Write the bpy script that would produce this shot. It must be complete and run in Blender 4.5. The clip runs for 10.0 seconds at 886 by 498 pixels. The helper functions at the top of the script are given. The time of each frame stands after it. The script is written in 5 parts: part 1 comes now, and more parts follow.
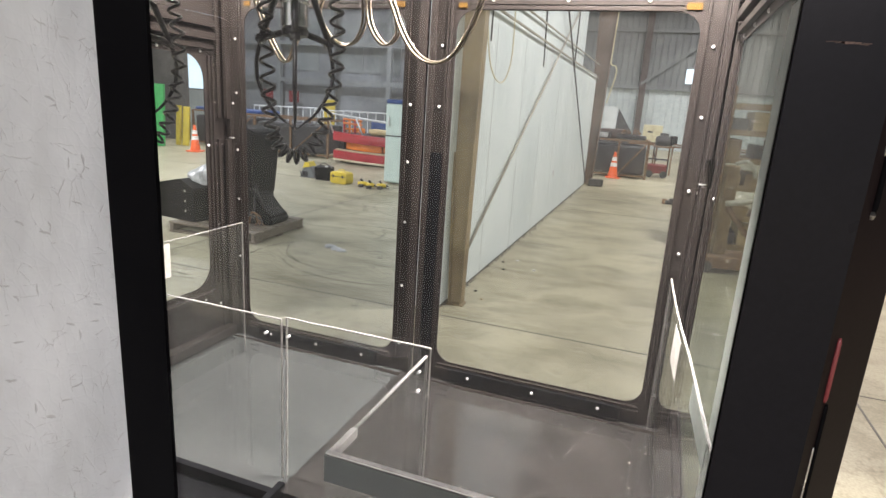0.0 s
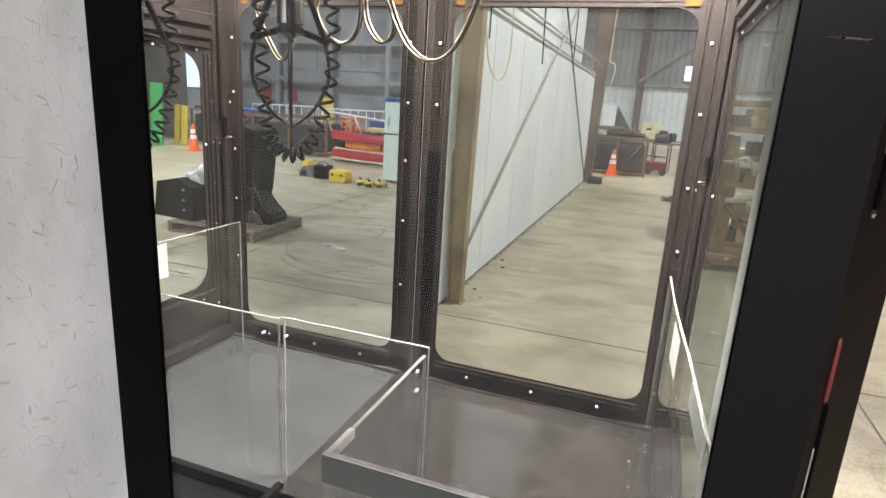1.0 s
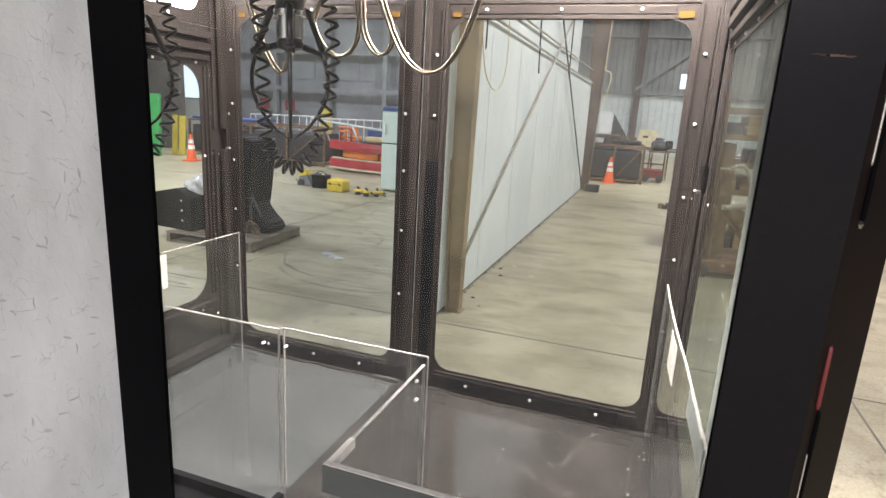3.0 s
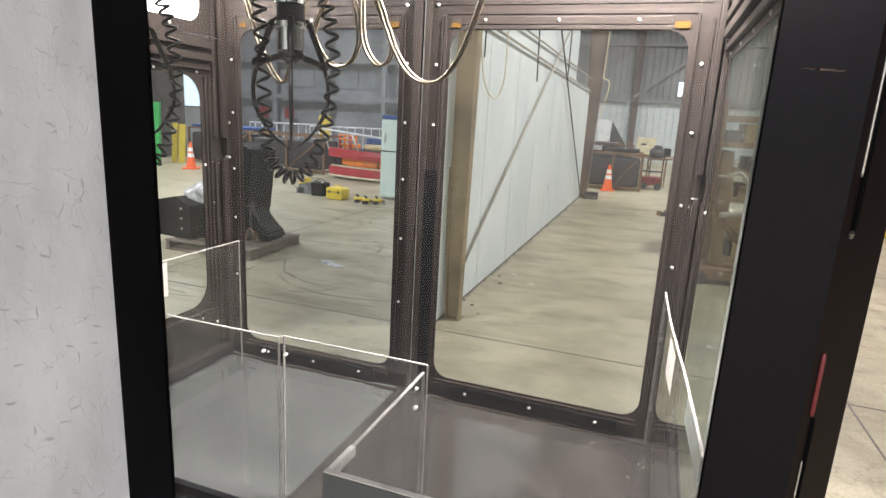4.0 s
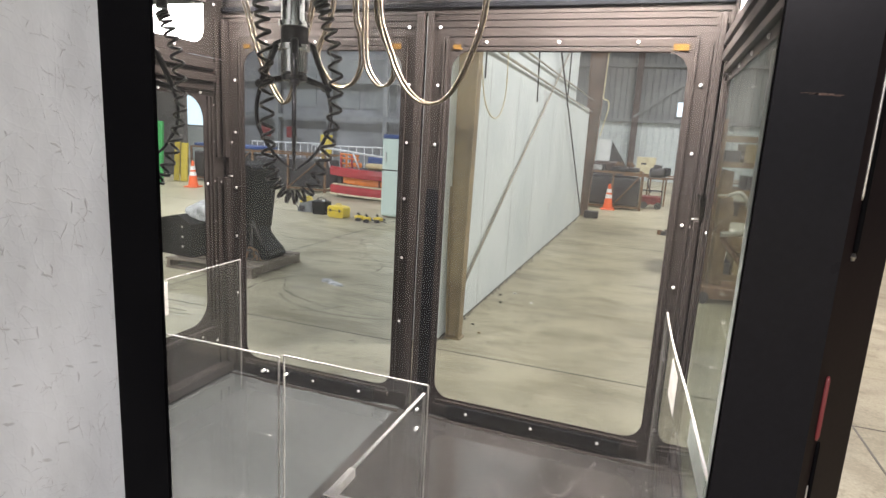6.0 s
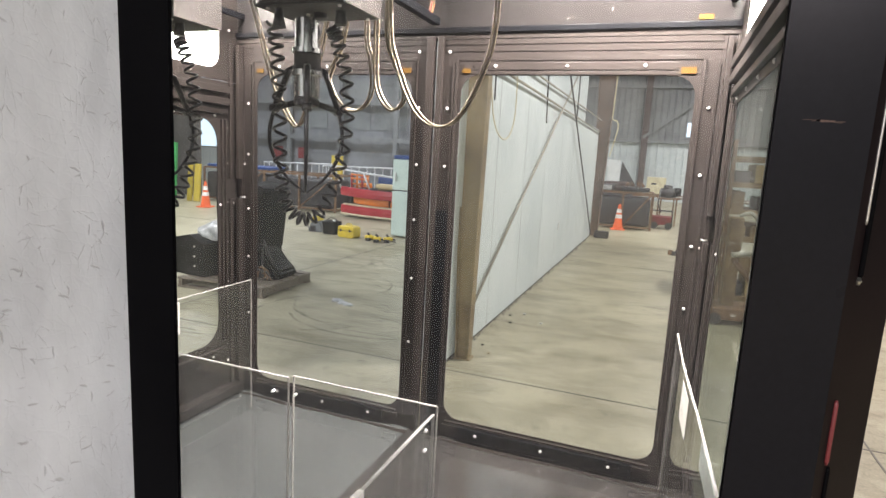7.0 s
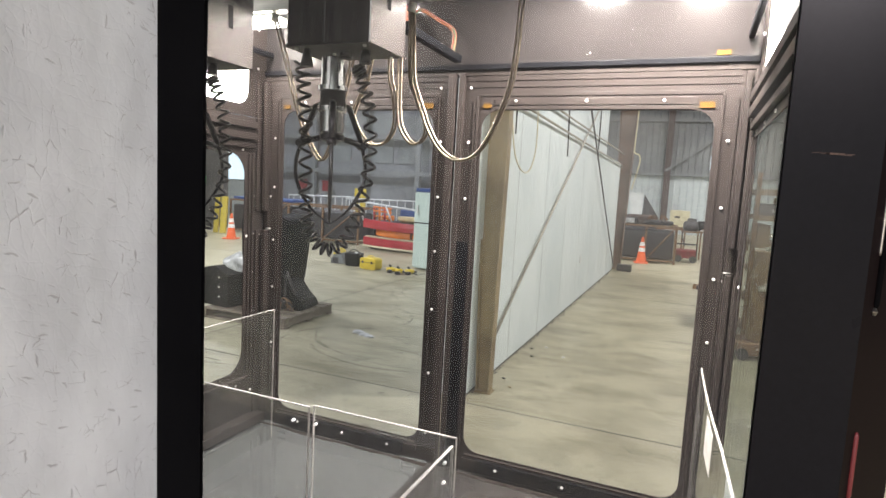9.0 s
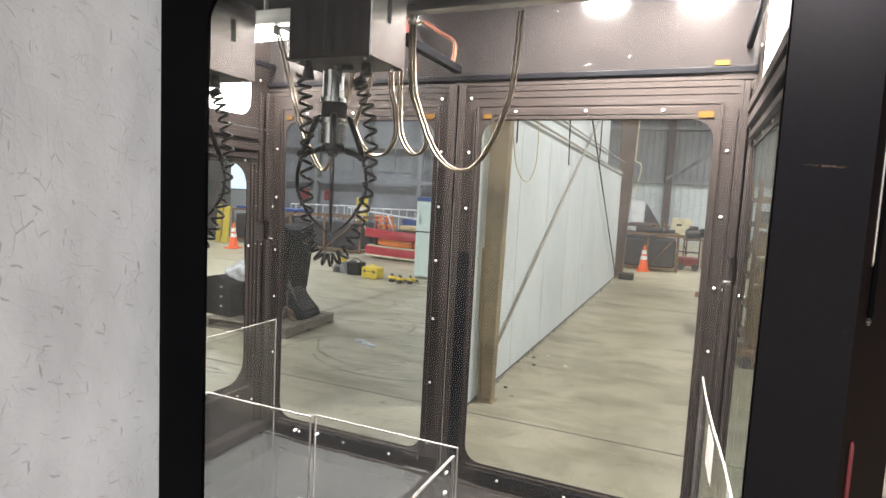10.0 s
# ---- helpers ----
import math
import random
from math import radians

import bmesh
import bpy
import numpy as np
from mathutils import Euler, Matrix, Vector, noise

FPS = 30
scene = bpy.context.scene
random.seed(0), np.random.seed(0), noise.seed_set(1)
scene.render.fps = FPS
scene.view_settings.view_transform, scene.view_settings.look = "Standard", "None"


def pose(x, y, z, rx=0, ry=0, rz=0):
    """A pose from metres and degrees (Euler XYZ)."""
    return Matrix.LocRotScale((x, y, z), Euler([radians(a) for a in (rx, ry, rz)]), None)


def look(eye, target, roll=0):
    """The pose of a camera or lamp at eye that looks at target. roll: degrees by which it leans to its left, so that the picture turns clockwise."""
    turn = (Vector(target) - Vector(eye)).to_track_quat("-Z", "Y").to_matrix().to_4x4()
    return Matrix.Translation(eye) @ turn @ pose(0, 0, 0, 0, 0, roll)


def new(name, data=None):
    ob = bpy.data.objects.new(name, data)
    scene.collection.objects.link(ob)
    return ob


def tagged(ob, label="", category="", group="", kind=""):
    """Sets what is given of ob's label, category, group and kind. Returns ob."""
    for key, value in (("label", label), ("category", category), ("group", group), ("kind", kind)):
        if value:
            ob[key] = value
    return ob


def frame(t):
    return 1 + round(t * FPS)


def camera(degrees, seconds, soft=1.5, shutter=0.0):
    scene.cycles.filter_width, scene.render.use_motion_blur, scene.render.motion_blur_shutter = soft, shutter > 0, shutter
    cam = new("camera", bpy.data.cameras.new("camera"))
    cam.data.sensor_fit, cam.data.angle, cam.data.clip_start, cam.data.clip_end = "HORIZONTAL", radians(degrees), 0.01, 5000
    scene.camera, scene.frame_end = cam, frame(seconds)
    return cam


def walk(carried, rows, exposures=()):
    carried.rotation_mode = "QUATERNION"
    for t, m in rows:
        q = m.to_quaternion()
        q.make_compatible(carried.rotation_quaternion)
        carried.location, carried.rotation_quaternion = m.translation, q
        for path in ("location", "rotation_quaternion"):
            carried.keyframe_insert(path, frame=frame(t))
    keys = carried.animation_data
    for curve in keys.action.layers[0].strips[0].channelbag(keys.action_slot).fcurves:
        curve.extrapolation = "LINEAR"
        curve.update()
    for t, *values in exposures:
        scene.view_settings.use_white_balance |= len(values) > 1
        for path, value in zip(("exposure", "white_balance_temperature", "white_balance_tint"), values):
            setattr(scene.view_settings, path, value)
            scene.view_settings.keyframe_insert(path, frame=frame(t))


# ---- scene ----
cam = camera(74.7, 10.0)
PATH = [
    (0, (0.834, -1.921, 1.722), (0.185, -0.095, 1.227), 3.7),
    (0.5, (0.833, -1.916, 1.721), (0.185, -0.091, 1.222), 3.6),
    (1, (0.835, -1.913, 1.722), (0.189, -0.088, 1.221), 3.5),
    (1.5, (0.835, -1.91, 1.721), (0.191, -0.083, 1.222), 3.4),
    (2, (0.833, -1.912, 1.723), (0.191, -0.083, 1.232), 3.4),
    (2.5, (0.835, -1.918, 1.726), (0.192, -0.087, 1.243), 3.3),
    (4, (0.84, -1.932, 1.733), (0.196, -0.093, 1.285), 3.1),
    (4.5, (0.839, -1.935, 1.735), (0.198, -0.091, 1.3), 3.3),
    (5, (0.839, -1.935, 1.736), (0.198, -0.088, 1.316), 3.4),
    (5.5, (0.838, -1.931, 1.734), (0.195, -0.082, 1.326), 3.3),
    (7, (0.843, -1.941, 1.741), (0.15, -0.092, 1.42), 3.1),
    (7.5, (0.846, -1.945, 1.741), (0.129, -0.1, 1.453), 3.1),
    (8, (0.848, -1.95, 1.741), (0.11, -0.109, 1.486), 3.1),
    (8.5, (0.85, -1.952, 1.739), (0.091, -0.116, 1.506), 3.1),
    (9, (0.853, -1.957, 1.74), (0.081, -0.125, 1.526), 3.1),
    (9.5, (0.856, -1.96, 1.742), (0.077, -0.129, 1.543), 3.0),
    (10, (0.859, -1.963, 1.744), (0.078, -0.131, 1.559), 2.9),
]
walk(cam, [(t, look(eye, aim, lean)) for t, eye, aim, lean in PATH])

# ---- world and light ----
world = bpy.data.worlds.new("world")
scene.world = world
world.use_nodes = True
sky = world.node_tree.nodes.new("ShaderNodeTexSky")
sky.sky_type, sky.sun_disc = "NISHITA", False
sky.sun_elevation, sky.sun_rotation = radians(38), radians(200)
world.node_tree.links.new(sky.outputs[0], world.node_tree.nodes["Background"].inputs[0])
world.node_tree.nodes["Background"].inputs[1].default_value = 0.1
scene.view_settings.exposure = 0.0


def area_lamp(name, m, sx, sy, watts, colour=(1.0, 0.915, 0.925)):
    data = bpy.data.lights.new(name, "AREA")
    data.shape, data.size, data.size_y = "RECTANGLE", sx, sy
    data.energy, data.color = watts, colour
    ob = new(name, data)
    ob.matrix_world = m
    return ob


# (3.2, -15) and (8, -9) are unseen, added to brighten the door stile and board.
HALL_LAMPS = [(-13, 4), (-13, 14), (-5, -3), (-9.5, 5.5), (-5, 16), (8.0, -9.0), (3.5, 5), (3.5, 14), (3.5, 24), (-9, 24), (3.2, -15.0), (-4, -16)]
HALL_WATTS = 740
for hx, hy in HALL_LAMPS:
    area_lamp("hall_lamp", pose(hx, hy, 7.3), 0.5, 1.1, HALL_WATTS * {-15.0: 5.0, -9.0: 2.0}.get(hy, 1), (0.96, 0.915, 1.0) if hx < -3 else (1.0, 0.91, 0.955))
for lx, watts in ((-0.66, 88), (-0.34, 62), (0.50, 145), (0.84, 192)):
    area_lamp("cabinet_lamp", pose(lx, -0.28, 2.47), 0.13, 0.07, watts, (1.0, 0.93, 0.90))


# ---- materials ----
def nodes_of(name):
    m = bpy.data.materials.new(name)
    m.use_nodes = True
    t = m.node_tree
    return m, t, t.nodes["Principled BSDF"], t.nodes.new, t.links.new


def surf(name, col, col2=None, rough=0.5, metal=0.0, scale=6.0, fine=60.0, bump=0.03, stretch=(1, 1, 1), mix=(0.4, 0.65), rvar=0.12, spec=0.5):
    """A painted or raw surface: large patches between two colours, fine grain, uneven gloss and relief."""
    m, t, p, node, link = nodes_of(name)
    col2 = col2 or tuple(c * 0.78 for c in col)
    co = node("ShaderNodeTexCoord")
    mp = node("ShaderNodeMapping")
    mp.inputs["Scale"].default_value = stretch
    link(co.outputs["Object"], mp.inputs[0])
    big = node("ShaderNodeTexNoise")
    big.inputs["Scale"].default_value, big.inputs["Detail"].default_value = scale, 6
    small = node("ShaderNodeTexNoise")
    small.inputs["Scale"].default_value, small.inputs["Detail"].default_value = fine, 4
    for n in (big, small):
        link(mp.outputs[0], n.inputs["Vector"])
    ramp = node("ShaderNodeValToRGB")
    ramp.color_ramp.elements[0].position, ramp.color_ramp.elements[1].position = mix
    ramp.color_ramp.elements[0].color, ramp.color_ramp.elements[1].color = (*col, 1), (*col2, 1)
    link(big.outputs["Fac"], ramp.inputs[0])
    grain = node("ShaderNodeMixRGB")
    grain.blend_type = "OVERLAY"
    grain.inputs[0].default_value = 0.35
    link(ramp.outputs[0], grain.inputs[1])
    link(small.outputs["Fac"], grain.inputs[2])
    link(grain.outputs[0], p.inputs["Base Color"])
    rr = node("ShaderNodeMapRange")
    rr.inputs["To Min"].default_value, rr.inputs["To Max"].default_value = max(0.02, rough - rvar), min(1, rough + rvar)
    link(big.outputs["Fac"], rr.inputs[0])
    link(rr.outputs[0], p.inputs["Roughness"])
    p.inputs["Metallic"].default_value = metal
    p.inputs["Specular IOR Level"].default_value = spec
    if bump:
        b = node("ShaderNodeBump")
        b.inputs["Strength"].default_value, b.inputs["Distance"].default_value = bump, 0.004
        link(small.outputs["Fac"], b.inputs["Height"])
        link(b.outputs[0], p.inputs["Normal"])
    return m


def emit(name, col, strength):
    m, t, p, node, link = nodes_of(name)
    p.inputs["Base Color"].default_value = (*col, 1)
    p.inputs["Emission Color"].default_value, p.inputs["Emission Strength"].default_value = (*col, 1), strength
    return m


def clear(name, tint, dirt=0.03, gloss=0.0, dirt_scale=3.0, low=0.035, high=0.9, film=0.125):
    """A clear sheet: straight-through light, mirror gloss by Fresnel, and a thin film of dust."""
    m, t, p, node, link = nodes_of(name)
    out = t.nodes["Material Output"]
    t.nodes.remove(p)
    tr = node("ShaderNodeBsdfTransparent")
    tr.inputs[0].default_value = (*tint, 1)
    gl = node("ShaderNodeBsdfGlossy")
    gl.inputs["Roughness"].default_value = gloss
    lw = node("ShaderNodeLayerWeight")
    lw.inputs[0].default_value = 0.5
    pw = node("ShaderNodeMath")
    pw.operation = "POWER"
    pw.inputs[1].default_value = 5
    fr = node("ShaderNodeMapRange")
    fr.inputs["To Min"].default_value, fr.inputs["To Max"].default_value = low, high
    link(lw.outputs["Facing"], pw.inputs[0]), link(pw.outputs[0], fr.inputs[0])
    a = node("ShaderNodeMixShader")
    link(fr.outputs[0], a.inputs[0]), link(tr.outputs[0], a.inputs[1]), link(gl.outputs[0], a.inputs[2])
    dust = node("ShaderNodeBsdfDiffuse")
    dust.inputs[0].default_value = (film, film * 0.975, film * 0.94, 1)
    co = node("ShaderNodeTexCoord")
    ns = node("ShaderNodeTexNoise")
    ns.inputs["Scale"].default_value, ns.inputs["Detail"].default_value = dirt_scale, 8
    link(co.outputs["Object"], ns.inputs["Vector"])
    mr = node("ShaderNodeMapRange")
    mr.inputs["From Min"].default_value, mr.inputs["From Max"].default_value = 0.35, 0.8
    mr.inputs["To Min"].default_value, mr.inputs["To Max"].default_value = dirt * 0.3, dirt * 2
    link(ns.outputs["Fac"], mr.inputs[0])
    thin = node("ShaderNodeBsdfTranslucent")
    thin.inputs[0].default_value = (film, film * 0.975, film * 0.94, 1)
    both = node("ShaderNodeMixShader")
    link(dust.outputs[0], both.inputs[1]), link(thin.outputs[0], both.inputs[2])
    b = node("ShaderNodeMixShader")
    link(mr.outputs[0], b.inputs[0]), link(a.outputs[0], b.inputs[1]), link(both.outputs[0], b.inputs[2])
    link(b.outputs[0], out.inputs[0])
    return m


def strand_board(name):
    """Strand board under worn pale paint: overlapping flakes in low relief, broken flake edges, smudges and a few dark nicks."""
    m, t, p, node, link = nodes_of(name)
    co = node("ShaderNodeTexCoord")

    def put(socket, v):
        if isinstance(v, (int, float)):
            socket.default_value = v
        else:
            link(v, socket)

    def calc(op, a, b=0.0):
        k = node("ShaderNodeMath")
        k.operation = op
        put(k.inputs[0], a), put(k.inputs[1], b)
        return k.outputs[0]

    def step(v, lo, hi, a=0.0, b=1.0):
        k = node("ShaderNodeMapRange")
        k.interpolation_type = "SMOOTHSTEP"
        k.inputs["From Min"].default_value, k.inputs["From Max"].default_value = lo, hi
        k.inputs["To Min"].default_value, k.inputs["To Max"].default_value = a, b
        link(v, k.inputs[0])
        return k.outputs[0]

    def grain(scale, detail=3, vector=None):
        k = node("ShaderNodeTexNoise")
        k.inputs["Scale"].default_value, k.inputs["Detail"].default_value = scale, detail
        link(vector or co.outputs["Object"], k.inputs["Vector"])
        return k

    wob = grain(38.0)
    bent = node("ShaderNodeVectorMath")
    bent.operation = "MULTIPLY_ADD"
    link(wob.outputs["Color"], bent.inputs[0])
    bent.inputs[1].default_value = (0.0, 0.013, 0.013)
    link(co.outputs["Object"], bent.inputs[2])
    flat = node("ShaderNodeSeparateXYZ")
    link(bent.outputs[0], flat.inputs[0])
    plan = node("ShaderNodeCombineXYZ")
    link(flat.outputs[1], plan.inputs[0]), link(flat.outputs[2], plan.inputs[1])

    def flakes(turn, along, across, seed, feature):
        tilt = node("ShaderNodeMapping")
        tilt.inputs["Rotation"].default_value = (0, 0, radians(turn))
        link(plan.outputs[0], tilt.inputs[0])
        mp = node("ShaderNodeMapping")
        mp.inputs["Location"].default_value = (seed, seed * 1.7, 0)
        mp.inputs["Scale"].default_value = (along, across, 1)
        link(tilt.outputs[0], mp.inputs[0])
        v = node("ShaderNodeTexVoronoi")
        v.voronoi_dimensions, v.feature = "2D", feature
        v.inputs["Scale"].default_value = 1.0
        link(mp.outputs[0], v.inputs["Vector"])
        return v

    lines, relief = None, None
    # turn, flakes per metre along and across, seed, share of the edges that have opened
    for turn, along, across, seed, gate in ((86, 17, 62, 0.3, 0.550), (12, 17, 58, 4.1, 0.575), (-38, 19, 60, 8.7, 0.595), (62, 18, 56, 12.9, 0.585)):
        edge = flakes(turn, along, across, seed, "DISTANCE_TO_EDGE")
        near = step(edge.outputs["Distance"], 0.030, 0.006)
        herd = grain(24.0 + seed, 4)
        some = step(herd.outputs["Fac"], gate + 0.018, gate + 0.10)
        one = calc("MULTIPLY", near, some)
        lines = one if lines is None else calc("MAXIMUM", lines, one)
        cell = flakes(turn, along, across, seed, "F1")
        sep = node("ShaderNodeSeparateColor")
        link(cell.outputs["Color"], sep.inputs[0])
        lift = calc("MULTIPLY", sep.outputs[1], step(edge.outputs["Distance"], 0.0, 0.12))
        relief = lift if relief is None else calc("ADD", relief, lift)
    nicks = None
    for turn, along, across, seed in ((90, 22, 110, 1.3), (20, 26, 120, 6.1)):
        dot = flakes(turn, along, across, seed, "F1")
        sep = node("ShaderNodeSeparateColor")
        link(dot.outputs["Color"], sep.inputs[0])
        one = calc("MULTIPLY", step(dot.outputs["Distance"], 0.26, 0.10), step(sep.outputs[0], 0.955, 0.985))
        nicks = one if nicks is None else calc("MAXIMUM", nicks, one)
    mark = calc("MAXIMUM", lines, nicks)
    smudge = node("ShaderNodeMapping")
    smudge.inputs["Scale"].default_value = (1.0, 1.6, 0.7)
    link(co.outputs["Object"], smudge.inputs[0])
    blot = grain(7.0, 6, smudge.outputs[0])
    tone = node("ShaderNodeValToRGB")
    tone.color_ramp.elements[0].position, tone.color_ramp.elements[1].position = 0.34, 0.66
    tone.color_ramp.elements[0].color, tone.color_ramp.elements[1].color = (0.515, 0.551, 0.562, 1), (0.650, 0.692, 0.704, 1)
    link(blot.outputs["Fac"], tone.inputs[0])
    mixc = node("ShaderNodeMixRGB")
    mixc.inputs[2].default_value = (0.23, 0.222, 0.222, 1)
    link(calc("MULTIPLY", mark, 0.42), mixc.inputs[0]), link(tone.outputs[0], mixc.inputs[1])
    link(mixc.outputs[0], p.inputs["Base Color"])
    p.inputs["Roughness"].default_value = 0.55
    height = calc("SUBTRACT", calc("ADD", calc("MULTIPLY", relief, 0.085), calc("MULTIPLY", wob.outputs["Fac"], 0.16)), calc("MULTIPLY", mark, 0.75))
    b = node("ShaderNodeBump")
    b.inputs["Strength"].default_value, b.inputs["Distance"].default_value = 0.45, 0.004
    link(height, b.inputs["Height"]), link(b.outputs[0], p.inputs["Normal"])
    return m


def concrete(name):
    """Power-floated concrete: broad warm and grey patches, dark drip stains, faint swirls and grit."""
    m, t, p, node, link = nodes_of(name)
    co = node("ShaderNodeTexCoord")
    def tex(scale, detail, stretch=(1, 1, 1), distortion=0.0):
        mp = node("ShaderNodeMapping")
        mp.inputs["Scale"].default_value = stretch
        link(co.outputs["Object"], mp.inputs[0])
        n = node("ShaderNodeTexNoise")
        n.inputs["Scale"].default_value, n.inputs["Detail"].default_value, n.inputs["Distortion"].default_value = scale, detail, distortion
        link(mp.outputs[0], n.inputs["Vector"])
        return n.outputs["Fac"]
    def ramp(fac, a, b, c0, c1):
        r = node("ShaderNodeValToRGB")
        r.color_ramp.elements[0].position, r.color_ramp.elements[1].position = a, b
        r.color_ramp.elements[0].color, r.color_ramp.elements[1].color = (*c0, 1), (*c1, 1)
        link(fac, r.inputs[0])
        return r.outputs[0]
    def mult(a, b, f=1.0):
        k = node("ShaderNodeMixRGB")
        k.blend_type = "MULTIPLY"
        k.inputs[0].default_value = f
        link(a, k.inputs[1]), link(b, k.inputs[2])
        return k.outputs[0]
    c = ramp(tex(0.55, 6, (1, 1, 1), 0.5), 0.34, 0.68, (0.292, 0.268, 0.183), (0.42, 0.387, 0.269))
    c = mult(c, ramp(tex(2.1, 8, (0.8, 1.2, 1), 0.8), 0.45, 0.72, (1, 1, 1), (0.68, 0.668, 0.64)))
    c = mult(c, ramp(tex(4.5, 6, (1, 1, 1), 2.5), 0.57, 0.74, (1, 1, 1), (0.70, 0.69, 0.67)))
    c = mult(c, ramp(tex(1.5, 7, (0.45, 2.6, 1), 0.6), 0.54, 0.70, (1, 1, 1), (0.72, 0.70, 0.66)))
    c = mult(c, ramp(tex(14, 5, (1, 1, 1), 1.2), 0.55, 0.75, (1, 1, 1), (0.78, 0.77, 0.75)))
    c = mult(c, ramp(tex(60, 3), 0.3, 0.7, (0.82, 0.82, 0.82), (1.10, 1.10, 1.10)))
    c = mult(c, ramp(tex(9, 2), 0.72, 0.75, (1, 1, 1), (0.42, 0.40, 0.37)))
    link(c, p.inputs["Base Color"])
    rr = node("ShaderNodeMapRange")
    rr.inputs["To Min"].default_value, rr.inputs["To Max"].default_value = 0.28, 0.6
    link(tex(1.1, 6), rr.inputs[0])
    link(rr.outputs[0], p.inputs["Roughness"])
    p.inputs["Specular IOR Level"].default_value = 0.35
    b = node("ShaderNodeBump")
    b.inputs["Strength"].default_value, b.inputs["Distance"].default_value = 0.06, 0.004
    link(tex(22, 5), b.inputs["Height"]), link(b.outputs[0], p.inputs["Normal"])
    return m


CONCRETE = concrete("concrete")
JOINT = surf("joint_filler", (0.15, 0.14, 0.12), rough=0.9)
BOARD = strand_board("painted_strand_board")
WALLPAINT = surf("pale_blue_paint", (0.64, 0.70, 0.69), (0.56, 0.62, 0.62), rough=0.6, scale=1.2, fine=30, bump=0.12, stretch=(1, 1, 0.5))
COLUMN = surf("primer_steel", (0.27, 0.21, 0.115), (0.18, 0.135, 0.075), rough=0.55, scale=2.5, fine=20)
MAUVE = surf("dull_brown_steel", (0.17, 0.115, 0.085), (0.12, 0.082, 0.062), rough=0.6, scale=2.5, fine=20)
REDIRON = surf("red_iron", (0.075, 0.052, 0.046), rough=0.6)
CORRUG = surf("corrugated_sheet", (0.50, 0.55, 0.55), (0.42, 0.46, 0.46), rough=0.5, scale=0.6, fine=9)
GREYSHEET = surf("grey_wall_sheet", (0.20, 0.21, 0.21), (0.13, 0.14, 0.145), rough=0.6, scale=0.5, fine=6)
DARKSHEET = surf("dark_scuffed_sheet", (0.085, 0.08, 0.075), (0.05, 0.048, 0.046), rough=0.7, scale=1.5, fine=12)
DULLSHEET = surf("dull_translucent_sheet", (0.20, 0.215, 0.215), (0.15, 0.165, 0.165), rough=0.6, scale=0.8, fine=8)
ROOF = surf("roof_insulation", (0.22, 0.23, 0.24), (0.15, 0.155, 0.16), rough=0.8, scale=0.4, fine=5)
CAB = surf("brown_black_powder_coat", (0.0108, 0.0086, 0.0078), (0.0082, 0.0065, 0.0059), rough=0.36, metal=0.0, scale=5, fine=90, bump=0, spec=0.09)
BLACK = surf("black_laminate", (0.0026, 0.0026, 0.0030), (0.0018, 0.0018, 0.0022), rough=0.42, scale=5, fine=250, bump=0.02, spec=0.020)
TABLE = surf("worn_dark_table", (0.0112, 0.0102, 0.0098), (0.0180, 0.0160, 0.0150), rough=0.10, scale=5, fine=40, bump=0.002, mix=(0.45, 0.75), rvar=0.04, spec=1.0)
# Grey holds the window's reflection on the left board, put into its base colour.
REFLECTTABLE = surf("reflection_grey_table", (0.0245, 0.0254, 0.0250), (0.0330, 0.0335, 0.0328), rough=0.07, scale=4, fine=60, bump=0.002, mix=(0.35, 0.75), rvar=0.03, spec=1.0)
CHROME = surf("chrome", (0.90, 0.90, 0.89), (0.80, 0.80, 0.80), rough=0.20, metal=1.0, scale=20, fine=200, bump=0.01, rvar=0.04)
STEEL = surf("brushed_steel", (0.62, 0.61, 0.58), (0.5, 0.5, 0.48), rough=0.3, metal=1.0, scale=6, fine=90, bump=0.03, stretch=(1, 1, 12))
# Darkness reflected by the carriage front is put into this steel's colour.
SHADESTEEL = surf("reflection_darkened_steel", (0.066, 0.060, 0.056), (0.045, 0.041, 0.039), rough=0.34, metal=1.0, scale=4, fine=90, bump=0.03, stretch=(14, 14, 1))
PLATE = surf("polished_steel_plate", (0.88, 0.87, 0.85), (0.78, 0.77, 0.75), rough=0.16, metal=1.0, scale=5, fine=60, bump=0.01, rvar=0.06, stretch=(1, 4, 1))
TRAY = surf("dark_folded_sheet", (0.028, 0.025, 0.023), rough=0.45, bump=0.01, spec=0.2)
POSTBROWN = surf("dark_maroon_coat", (0.0060, 0.0038, 0.0038), (0.0045, 0.0030, 0.0030), rough=0.40, fine=200, bump=0.01, spec=0.06, rvar=0.03)
PALESTRIP = surf("pale_sealing_strip", (0.20, 0.215, 0.20), (0.16, 0.172, 0.16), rough=0.5, scale=3, fine=40)
BOLT = surf("zinc_bolt", (0.60, 0.59, 0.57), rough=0.3, metal=0.6, bump=0)
RUBBER = surf("black_cord", (0.02, 0.02, 0.02), rough=0.35, bump=0)
FINGER = surf("black_claw_steel", (0.03, 0.03, 0.032), rough=0.35, metal=0.3, bump=0.02)
BRAID = surf("braided_hose", (0.17, 0.135, 0.095), (0.11, 0.088, 0.062), rough=0.34, metal=0.7, scale=40, fine=500, bump=0.25)
WHITE = surf("white_plastic", (0.8, 0.8, 0.78), rough=0.4, bump=0)
EDGE = surf("frosted_acrylic_edge", (0.155, 0.147, 0.134), (0.11, 0.104, 0.094), rough=0.5, scale=30, fine=150)
